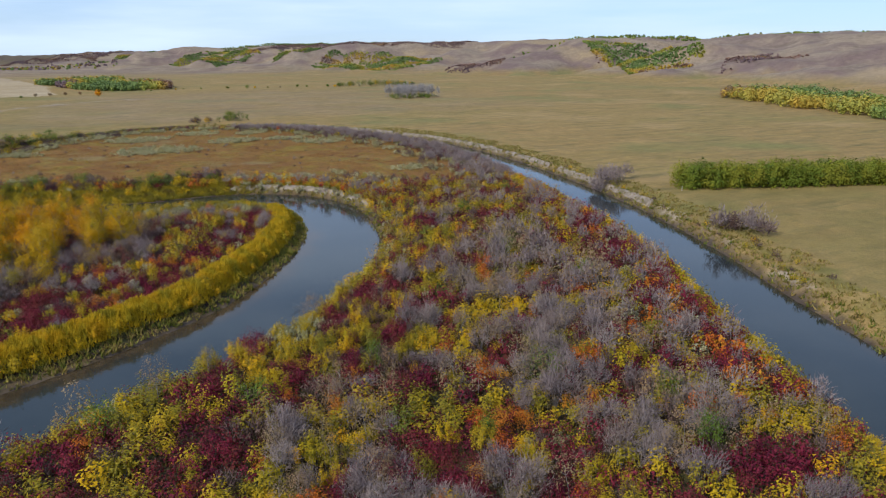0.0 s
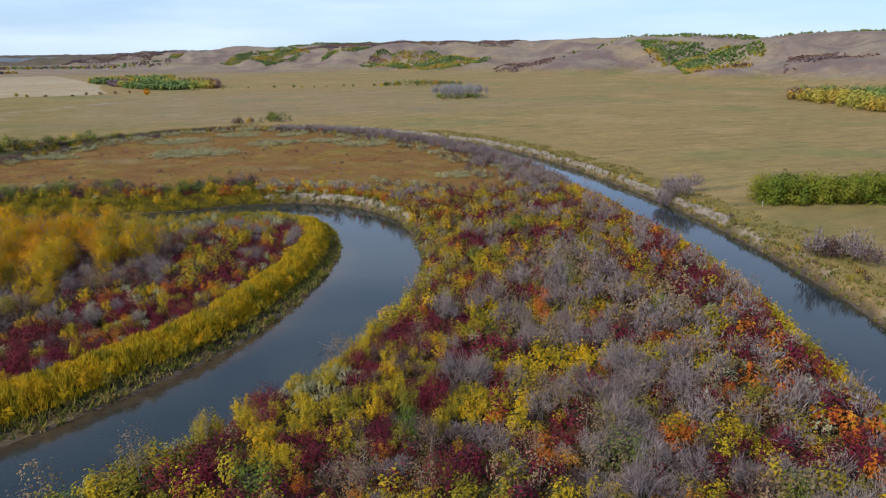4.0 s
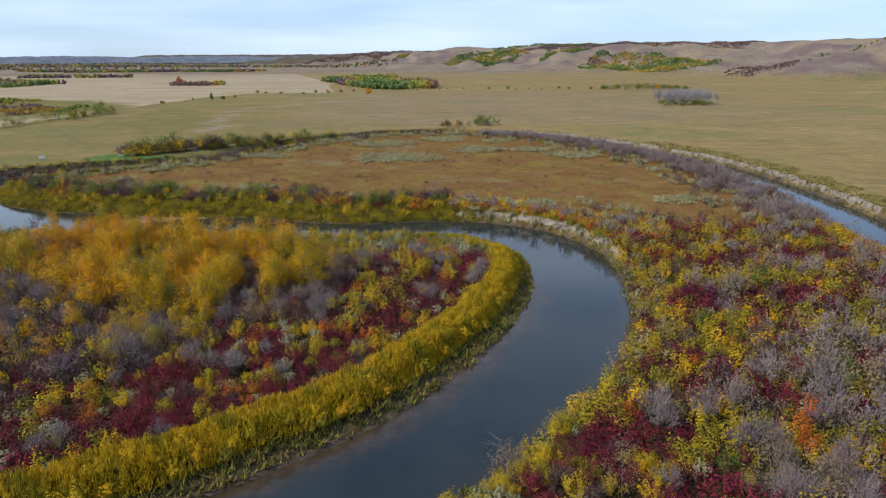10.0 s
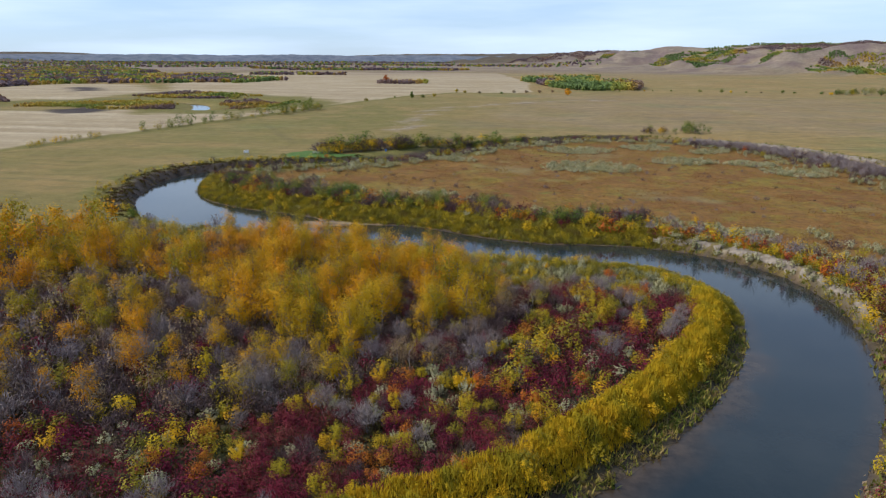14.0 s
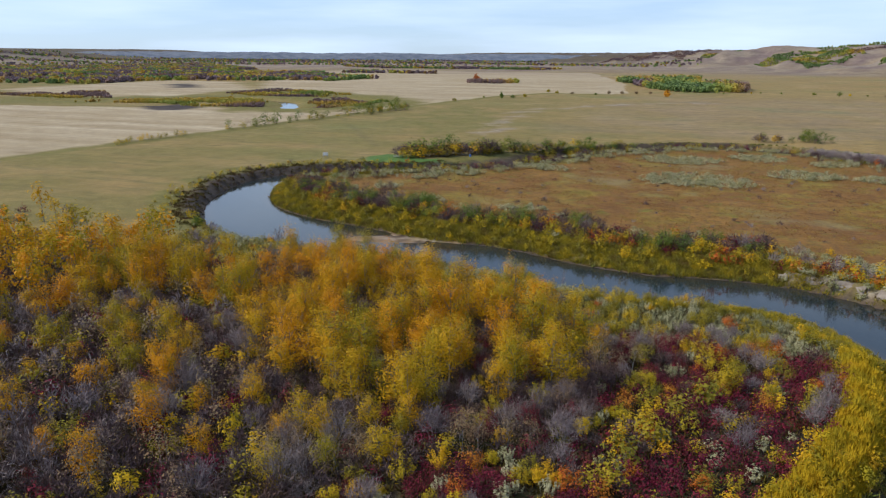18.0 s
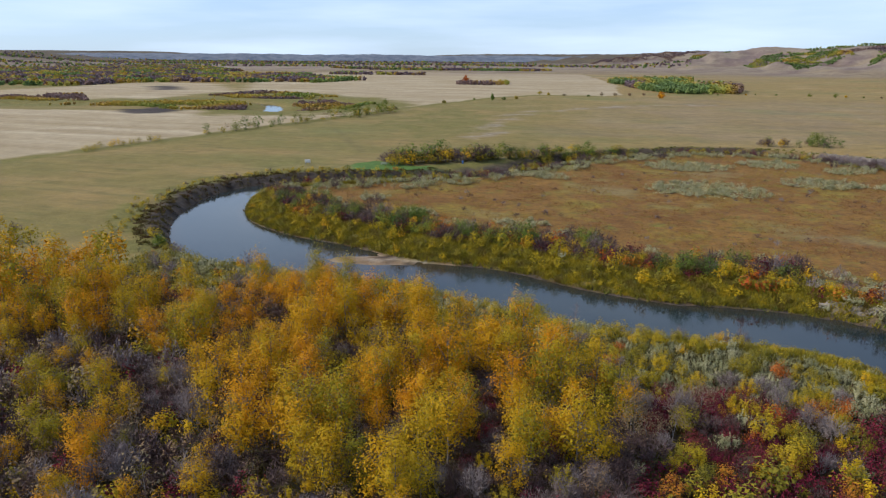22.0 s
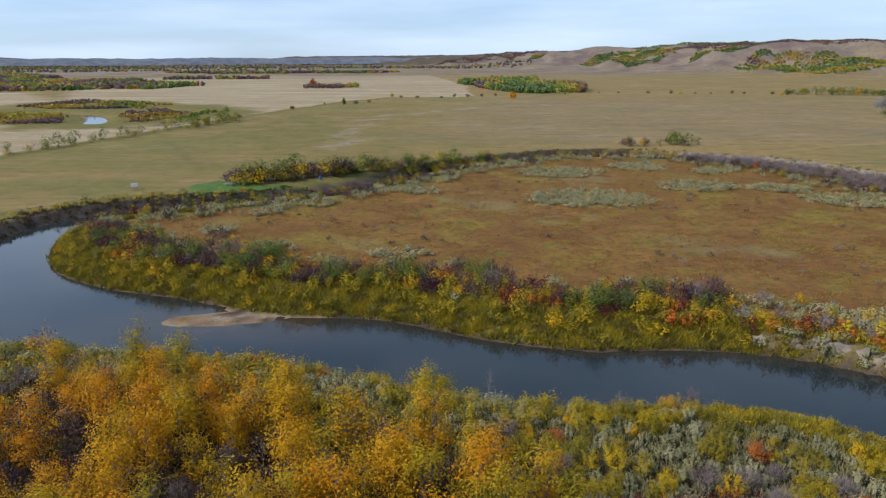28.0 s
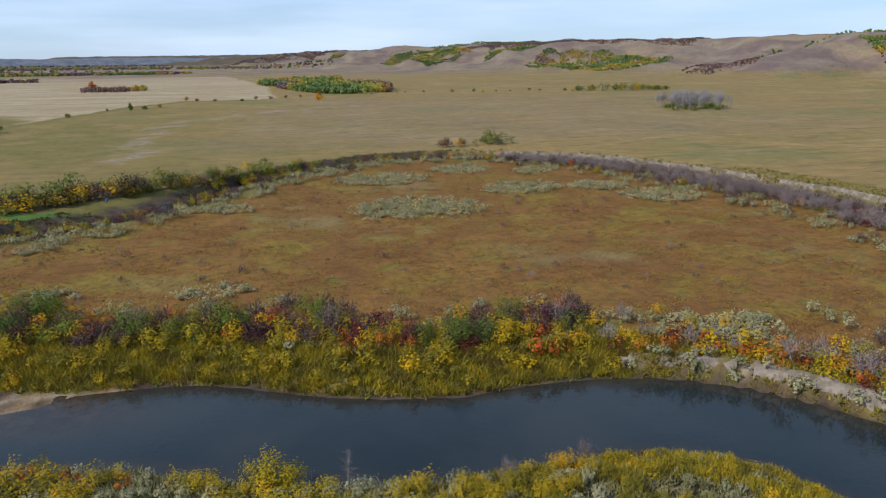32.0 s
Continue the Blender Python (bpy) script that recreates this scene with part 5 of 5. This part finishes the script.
sx, sy = rr.uniform(-60, 112, 130000), rr.uniform(175, 360, 130000)
ok = np.max([1 - ((sx - cx) / ax) ** 2 - ((sy - cy) / ay) ** 2 for cx, cy, ax, ay in SILVER_PATCHES], axis=0) + 0.5 * waves(sx, sy, 9, 195, 3) > 0.05
sx, sy = sx[ok], sy[ok]
ok = inside(sx, sy, LOOP) & (shore_distance(sx, sy, RIVER) > 5)
sx, sy = sx[ok], sy[ok]
v, f = sprays(np.column_stack([sx, sy, ground_height(sx, sy) + rr.uniform(0.2, 0.8, len(sx))]), np.tile([-0.3, -0.2, 1.0], (len(sx), 1)), 0.19, rr)
tagged(new("silver_growth", mesh_from("silver_growth", v, f, LEAF["silver"], tone=np.repeat(rr.uniform(0.2, 0.7, len(sx)), 3))), "low silvery grey-green growth in meadow patches", "undergrowth", kind="stuff")
sx, sy = sown(34000, 70, 165, -10, 320, 99, lambda x, y, d, lp: ~lp & (d > 0.8) & (d < 11 + 3 * waves(x, y, 24, 74, 3)))
tufts("field_margin_grass", "rank olive and tan grass along the field's edge", "grass", "margin", sx, sy, 0.26, 0.55, 100, 5)

# ---- woods on the hills and far over the valley floor ----
def tree_mass(name, label, places, seed, tall=6.5, per=26, tone=(0.0, 0.6), leaf="far", size=1.0, span=0.55):
    """Many far trees joined: a ragged crown of leaf sprays each, down to the ground."""
    r = np.random.default_rng(seed)
    x, y = places
    z = ground_height(x, y)
    n = len(x)
    h = tall * r.uniform(0.6, 1.25, n)
    q = r.normal(0, 1, (n, per, 3))
    q /= np.linalg.norm(q, axis=2)[:, :, None]
    c = np.column_stack([x, y, z + h * 0.5])
    P = c[:, None] + q * (h[:, None, None] * np.array([0.36, 0.36, 0.5])) * r.uniform(0.5, 1.0, (n, per, 1))
    N = q + np.array([0, 0, 0.45])
    v, f = sprays(P.reshape(-1, 3), N.reshape(-1, 3), size, r, 0.85)
    patch = np.clip(tone[0] + (tone[1] - tone[0]) * (0.5 + span * waves(x, y, 170, seed, 2) + r.normal(0, 0.03, n)), 0.02, 0.98)
    me = mesh_from(name, v, f, LEAF[leaf], tone=np.repeat(patch, per * 3))
    return tagged(new(name, me), label, "woodland", kind="stuff")


def filled(polys, gap, seed):
    out = [scatter(p, gap, seed + i) for i, p in enumerate(polys)]
    x, y = np.concatenate([o[0] for o in out]), np.concatenate([o[1] for o in out])
    w = waves(x, y, 70, seed, 3) + 0.5 * waves(x, y, 30, seed + 1, 2)
    ok = w > -0.35
    return x[ok], y[ok]


hill_woods = [[(540, 1800), (620, 1890), (770, 1820), (830, 1600), (640, 1530), (580, 1650)], [(250, 2360), (310, 2470), (500, 2400), (500, 2200), (350, 2110)],
              [(460, 1900), (560, 2200), (610, 1910)], [(1000, 1260), (940, 1150), (850, 960), (770, 840), (830, 800), (940, 840), (1090, 1110)],
              [(60, 2650), (140, 2900), (300, 2800), (220, 2600)]]
tree_mass("hillside_wood", "green and yellow poplar wood in a hillside gully", filled(hill_woods, 6.0, 110), 111, 3.2, 12, (-0.05, 0.5), size=2.3, span=0.8)
scrub = [[(500, 2320), (700, 1950), (990, 1790), (1100, 1900), (700, 2350)], [(820, 700), (900, 760), (1000, 760), (940, 640)], [(640, 1300), (760, 1380), (860, 1300), (740, 1180)],
         [(-300, 3150), (-150, 3400), (200, 3000), (60, 2850)]]
tree_mass("hillside_scrub", "dark reddish scrub on a dry hillside", filled(scrub, 5.5, 120), 121, 1.6, 7, (0.76, 0.95), size=1.9)
rim = [[(930, 1440), (1010, 1500), (1330, 1150), (1700, 700), (1640, 640), (1240, 1080)], [(430, 2500), (520, 2560), (900, 2100), (830, 2050)]]
tree_mass("rim_wood", "dark green trees along the valley's rim", filled(rim, 11, 130), 131, 4.2, 16, (0.0, 0.3), size=2.2)
tree_mass("valley_wood", "yellow and green wood by the stubble field", filled([[(-45, 1060), (-22, 960), (10, 876), (50, 862), (86, 900), (98, 980), (80, 1060), (20, 1100)], [(-75, 1150), (-40, 1090), (40, 1170), (55, 1270), (-40, 1230)]], 5.0, 140), 141, 9.0, 22, (-0.05, 0.85), size=1.5, span=0.8)
tree_mass("edge_grove", "mixed poplar grove in green and yellow leaf", filled([[(518, 428), (560, 448), (610, 400), (545, 300), (470, 190), (418, 196), (425, 240), (462, 316)]], 5.5, 150), 151, 10.5, 44, (-0.1, 0.62), size=0.95)
tree_mass("field_clump", "orange-topped trees and dark shrubs amid stubble", filled([[(-276, 1010), (-268, 1045), (-212, 1075), (-196, 1040), (-220, 1012)]], 6.0, 160), 161, 6.0, 34, (0.1, 0.95))
tree_mass("far_thicket", "scrub and willow thickets along a far loop of the river",
          filled([[(-470, 500), (-440, 545), (-395, 600), (-345, 585), (-318, 560), (-300, 515), (-350, 500), (-400, 520)], [(-285, 560), (-250, 520), (-235, 545), (-230, 610), (-270, 640), (-300, 610)],
                  [(-430, 640), (-330, 640), (-300, 690), (-420, 760)], [(-620, 560), (-520, 540), (-480, 560), (-560, 640)]], 3.6, 170), 171, 2.0, 14, (0.3, 1.0), size=1.0)
far = [[(-900, 750), (-700, 760), (-690, 900), (-560, 960), (-500, 1020), (-640, 1320), (-900, 1300)], [(-470, 980), (-440, 1120), (-560, 1200), (-600, 1050)],
       [(-1500, 1100), (-950, 900), (-900, 1500), (-1400, 2000)], [(-640, 1380), (-430, 1400), (-460, 1460), (-640, 1450)], [(-700, 1800), (-300, 1850), (-250, 1950), (-900, 1950)]]
tree_mass("far_wood", "golden and green woods over the valley floor", filled(far, 9.5, 180), 181, 5.0, 10, (0.2, 1.12), size=3.2, span=1.0)
dist = [[(-2600, 2000), (-1300, 2000), (-700, 2200), (0, 2250), (150, 2500), (-200, 3000), (-2800, 3300)], [(-2600, 3300), (-500, 3300), (-700, 3700), (-2200, 3650)], [(-2000, 600), (-1250, 600), (-1400, 1900), (-2300, 2000)]]
tree_mass("distant_scrub", "belts of dark scrub far over the valley floor", (lambda p: tuple(c[np.sin(p[1] / 95 + 1.5 * np.sin(p[0] / 500)) > -0.35] for c in p))(filled(dist, 27, 190)), 191, 4.5, 8, (0.0, 1.3), size=4.0, span=0.9)

# ---- hills on the horizon, distance haze painted into their colour ----
def far_ridge(name, radius, high, haze_pair, seed):
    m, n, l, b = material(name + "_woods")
    # blue-grey base colours stand in for the haze before the woods
    l.new(mix_node(n, l, noise_node(n, l, 0.02, 8, 0.4, 0.6, 0.7), *haze_pair), b.inputs["Base Color"])
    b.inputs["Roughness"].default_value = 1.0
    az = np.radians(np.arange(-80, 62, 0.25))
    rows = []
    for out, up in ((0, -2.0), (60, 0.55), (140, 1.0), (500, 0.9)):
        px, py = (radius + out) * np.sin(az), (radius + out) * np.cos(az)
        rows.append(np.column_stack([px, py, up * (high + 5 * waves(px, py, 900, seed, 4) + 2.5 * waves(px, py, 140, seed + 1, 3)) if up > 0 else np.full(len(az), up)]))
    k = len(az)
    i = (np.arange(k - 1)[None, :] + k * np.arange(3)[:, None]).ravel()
    tagged(new(name, mesh_from(name, np.vstack(rows), np.stack([i, i + 1, i + k + 1, i + k], 1), m, smooth_faces=True)), "low wooded backdrop hills along the horizon, distance haze painted in as blue-grey", "hills", kind="structure")


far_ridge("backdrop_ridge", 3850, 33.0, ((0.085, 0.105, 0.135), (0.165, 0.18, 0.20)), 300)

# ---- single bushes and trees of the fields ----
def bush_thing(name, label, category, x, y, tall, seed, leaf, wide=0.5, count=420, size=0.3, trunk=None, group=""):
    r = np.random.default_rng(seed)
    v, f = crown(r, count, 30, tall * wide * 2, tall * 0.06, tall, size, 0.4, 0.12, 0.6)
    root = new(name)
    root.matrix_basis = Matrix.Translation((x, y, float(ground_height(np.array([x]), np.array([y]))[0])))
    wv, wf, _, _ = stems(r, 1 if trunk else 6, tall * wide, tall * 0.8, 0.03 * tall ** 0.5 * (2 if trunk else 1))
    part("trunk" if trunk else "branchwork", mesh_from(name + "_wood", wv, wf, trunk or DARK_BARK), root)
    part("crown", mesh_from(name + "_crown", v, f, LEAF[leaf], tone=np.full(len(v), r.random())), root)
    return tagged(root, label, category, group=group)


r = np.random.default_rng(200)
bush_thing("round_willow", "broad rounded olive-yellow willow bush at the water's edge", "bush", -26.0, 154.2, 5.0, 205, "gold", 0.68, 2600, 0.12)
bush_thing("orange_tree", "round orange-yellow tree at the edge of a stubble field", "tree", 1, 772, 8.5, 201, "poplar", 0.5, size=0.6)
bush_thing("orange_tree", "tall orange tree amid a shrub clump in stubble", "tree", -268, 1062, 13, 202, "orange", 0.42, size=0.9)
bush_thing("dark_tree", "dark green upright tree on a field boundary", "tree", -147, 684, 9, 203, "green", 0.25, size=0.5)
for i, (bx, by, tall, leaf) in enumerate([(-140, 702, 4, "green"), (-132, 722, 4, "willow"), (-122, 806, 5, "gold"), (-112, 800, 3.5, "willow"), (-95, 795, 3, "purple2"), (-70, 790, 2.5, "green"), (-58, 812, 4, "purple2"), (-45, 815, 4.5, "purple2"),
                                          (-30, 818, 4, "purple2"), (-16, 820, 4, "purple2"), (150, 868, 4, "green"), (172, 856, 5.5, "green"), (182, 858, 3, "gold"), (240, 870, 3.5, "green"), (250, 862, 3, "green"), (200, 866, 2, "green"),
                                          (120, 880, 2, "green"), (100, 885, 1.6, "green"), (272, 842, 4, "green"), (281, 840, 4, "gold"), (-196, 560, 3, "purple2"), (-180, 640, 3.5, "willow"), (-168, 700, 2, "green"), (90, 880, 2, "gold"), (60, 860, 1.5, "green"), (215, 862, 2.2, "purple2")]):
    bush_thing("field_bush", "dark bush on the line between two fields", "bush", bx, by, tall, 210 + i, {"willow": "olive", "purple2": "tan"}.get(leaf, leaf), 0.6, 520, 0.26, group="bushes along the field boundary")
for i in range(30):
    bush_thing("field_bush", "leafy bush in a long row across the pasture", "bush", 286 + i * 3.5 + r.normal(0, 1.5), 842 - i * 0.4 + r.normal(0, 8), r.uniform(5.5, 8) + 3.5 * math.sin(0.11 * i), 240 + i, ("green", "green", "silver", "green", "gold")[i % 5], 0.55, 480, 0.34, group="bushes of the pasture row")


def bare_tree(x, y, tall, seed):
    r = np.random.default_rng(seed)
    root = new("bare_poplar")
    root.matrix_basis = Matrix.Translation((x, y, float(ground_height(np.array([x]), np.array([y]))[0])))
    a, b = np.array([[0, 0, -0.2]]), np.array([[r.normal(0, 0.3), r.normal(0, 0.3), tall * 0.95]])
    part("trunk", mesh_from("bare_poplar_trunk", *blades(a, b, 0.19, r), PALE_BARK), root)
    _, (v, f) = broom(330, 22, tall * 0.42, tall, 0.07, 1.1, 4, 0.09, 0.4)(r, 1.0, 1.0)
    part("twig_crown", mesh_from("bare_poplar_twigs", v, f, LEAF["grove"], tone=np.full(len(v), r.random())), root)
    return tagged(root, "leafless pale-stemmed poplar in a small pasture grove", "tree", group="trees of the pasture grove")


for i in range(85):
    bare_tree(272 + r.uniform(-22, 22), 578 + r.uniform(-20, 20), r.uniform(12, 15), 300 + i)
for i in range(30):
    bush_thing("grove_bush", "green bush at the foot of a leafless grove", "bush", 271 + r.uniform(-25, 22), 578 + r.uniform(-24, 16), r.uniform(3.0, 5.5), 370 + i, ("green", "silver", "green")[i % 3], 0.7, 260, 0.32, group="bushes below the pasture grove")

# ---- the hedge by the river field ----
hedge = new("hedge")
hedge.matrix_basis = Matrix.Translation((145, 97, 0.9))
tagged(hedge, "dense clipped-looking row of green and olive hedge bushes", "hedge")
hedge_shapes = []
for i in range(4):
    rr = np.random.default_rng(400 + i)
    v, f = puffs(rr, 900, 30, 6.2, 0.2, 7.0, 0.24, 0.12)
    hedge_shapes.append(mesh_from("hedge_bush", v, f, LEAF["hedge"], tone=np.zeros(len(v))))
for row in (0, 1, 2):
    for i in range(34):
        ob = part("bush", hedge_shapes[(i + row) % 4], hedge)
        ob.matrix_basis = Matrix.LocRotScale((i * 2.9 + row * 1.3 + r.normal(0, 0.3), -i * 1.12 + row * 3.6 + r.normal(0, 0.3), -0.15), Euler((0, 0, r.uniform(0, 6.28))), Vector((1, 1, r.uniform(0.85, 1.1))))

# ---- small things by the west bend ----
def box(bm, size, at, tilt=0.0):
    g = bmesh.ops.create_cube(bm, size=1)
    bmesh.ops.transform(bm, matrix=Matrix.Translation(at) @ Matrix.Rotation(tilt, 4, "Y") @ Matrix.Diagonal((*size, 1)), verts=g["verts"])


def boxes(name, rows, mat, parent, label="", bevel=0.02):
    bm = bmesh.new()
    for size, at, *tilt in rows:
        box(bm, size, at, *tilt)
    bmesh.ops.bevel(bm, geom=bm.edges[:], offset=bevel, segments=1, affect="EDGES")
    me = bpy.data.meshes.new(name)
    bm.to_mesh(me)
    bm.free()
    me.materials.append(mat)
    return part(name, me, parent, label)


def painted(name, a, b, rough=0.5):
    m, n, l, bs = material(name)
    l.new(mix_node(n, l, noise_node(n, l, 3.0, 6), a, b), bs.inputs["Base Color"])
    bs.inputs["Roughness"].default_value = rough
    return m


WHITE, GREY_WOOD = painted("weathered_white_paint", (0.76, 0.75, 0.72), (0.86, 0.85, 0.82)), painted("weathered_grey_timber", (0.28, 0.26, 0.23), (0.45, 0.43, 0.39), 0.85)
BLUE = painted("blue_plastic", (0.05, 0.12, 0.28), (0.08, 0.17, 0.36), 0.4)


def stand(name, label, category, x, y, turn=0.0):
    root = new(name)
    z = float(ground_height(np.array([x]), np.array([y]))[0])
    root.matrix_basis = Matrix.Translation((x, y, z)) @ Matrix.Rotation(turn, 4, "Z")
    return tagged(root, label, category)


hut = stand("raised_box", "small white box raised on dark timber legs by the bank", "box", -134.5, 289.4, 0.5)
boxes("body", [((2.0, 1.3, 0.95), (0, 0, 1.35))], WHITE, hut, "weathered white painted body")
boxes("lid", [((2.2, 1.5, 0.08), (0, 0, 1.868))], GREY_WOOD, hut)
boxes("platform", [((2.1, 1.4, 0.1), (0, 0, 0.82))], GREY_WOOD, hut)
for dx in (-0.85, 0.85):
    for dy in (-0.5, 0.5):
        boxes("leg", [((0.14, 0.14, 1.2), (dx, dy, 0.17))], GREY_WOOD, hut)
table = stand("picnic_table", "weathered grey timber picnic table on mown grass", "table", -106, 297, 0.3)
for k in range(4):
    boxes("plank", [((2.6, 0.19, 0.05), (0, -0.33 + 0.22 * k, 0.76))], GREY_WOOD, table)
for sgn in (-1, 1):
    boxes("bench", [((2.6, 0.28, 0.05), (0, 0.78 * sgn, 0.46))], GREY_WOOD, table)
    boxes("cross_brace", [((0.1, 1.7, 0.1), (0.95 * sgn, 0, 0.385))], GREY_WOOD, table)
    for leg in (-1, 1):
        ob = boxes("leg", [((0.09, 0.09, 0.95), (0, 0, 0))], GREY_WOOD, table)
        ob.matrix_basis = Matrix.Translation((0.95 * sgn, 0.42 * leg, 0.34)) @ Matrix.Rotation(0.5 * leg, 4, "X")
barrel = stand("barrel", "small blue plastic barrel among bare bushes", "barrel", -78, 310)
bm = bmesh.new()
bmesh.ops.create_cone(bm, cap_ends=True, segments=16, radius1=0.4, radius2=0.4, depth=1.1, matrix=Matrix.Translation((0, 0, 0.55)))
bmesh.ops.bevel(bm, geom=[e for e in bm.edges if abs(e.verts[0].co.z - e.verts[1].co.z) < 0.01], offset=0.06, segments=2, affect="EDGES")
me = bpy.data.meshes.new("drum")
bm.to_mesh(me)
bm.free()
me.materials.append(BLUE)
part("drum", me, barrel)
post = stand("fence_post", "single weathered timber post at a field corner", "post", 141.5, 96)
boxes("shaft", [((0.16, 0.16, 1.7), (0, 0, 0.6))], GREY_WOOD, post)

# ---- the pale dead tree by the water and drift wood ----
dead = stand("dead_birch", "pale leafless dead birch standing at the water's edge", "tree", -18.5, 154.6)
rr = np.random.default_rng(500)
a = np.array([[0, 0, -0.3], [1.4, 0.3, -0.3]])
b = np.array([[0.2, 0, 4.6], [1.7, 0.4, 1.3]])
part("trunk", mesh_from("dead_trunk", *blades(a, b, 0.07, rr), PALE_BARK), dead, "bleached white trunk")
u = rr.uniform(0.3, 1, (120, 1))
s0 = a[0] + (b[0] - a[0]) * u
o = rr.normal(0, 1, (120, 3)) * np.array([1, 1, 0.5]) + np.array([0, 0, 0.6])
v, f = slivers(s0, s0 + o * 0.75 * (1.3 - u), 0.02, rr)
part("twig_crown", mesh_from("dead_twigs", v, f, LEAF["bare"], tone=np.zeros(len(v))), dead)
snag = stand("driftwood", "bleached branch lying at the water's edge", "driftwood", 13.5, 57.5)
a = rr.normal(0, 0.8, (26, 3)) * np.array([1.2, 1.2, 0.2]) + np.array([0, 0, 0.3])
b = a + rr.normal(0, 1, (26, 3)) * np.array([1.2, 1.2, 0.5]) + np.array([-0.8, 0.2, 0.5])
part("branch", mesh_from("drift_branch", *blades(a, b, 0.045, rr), PALE_BARK), snag)
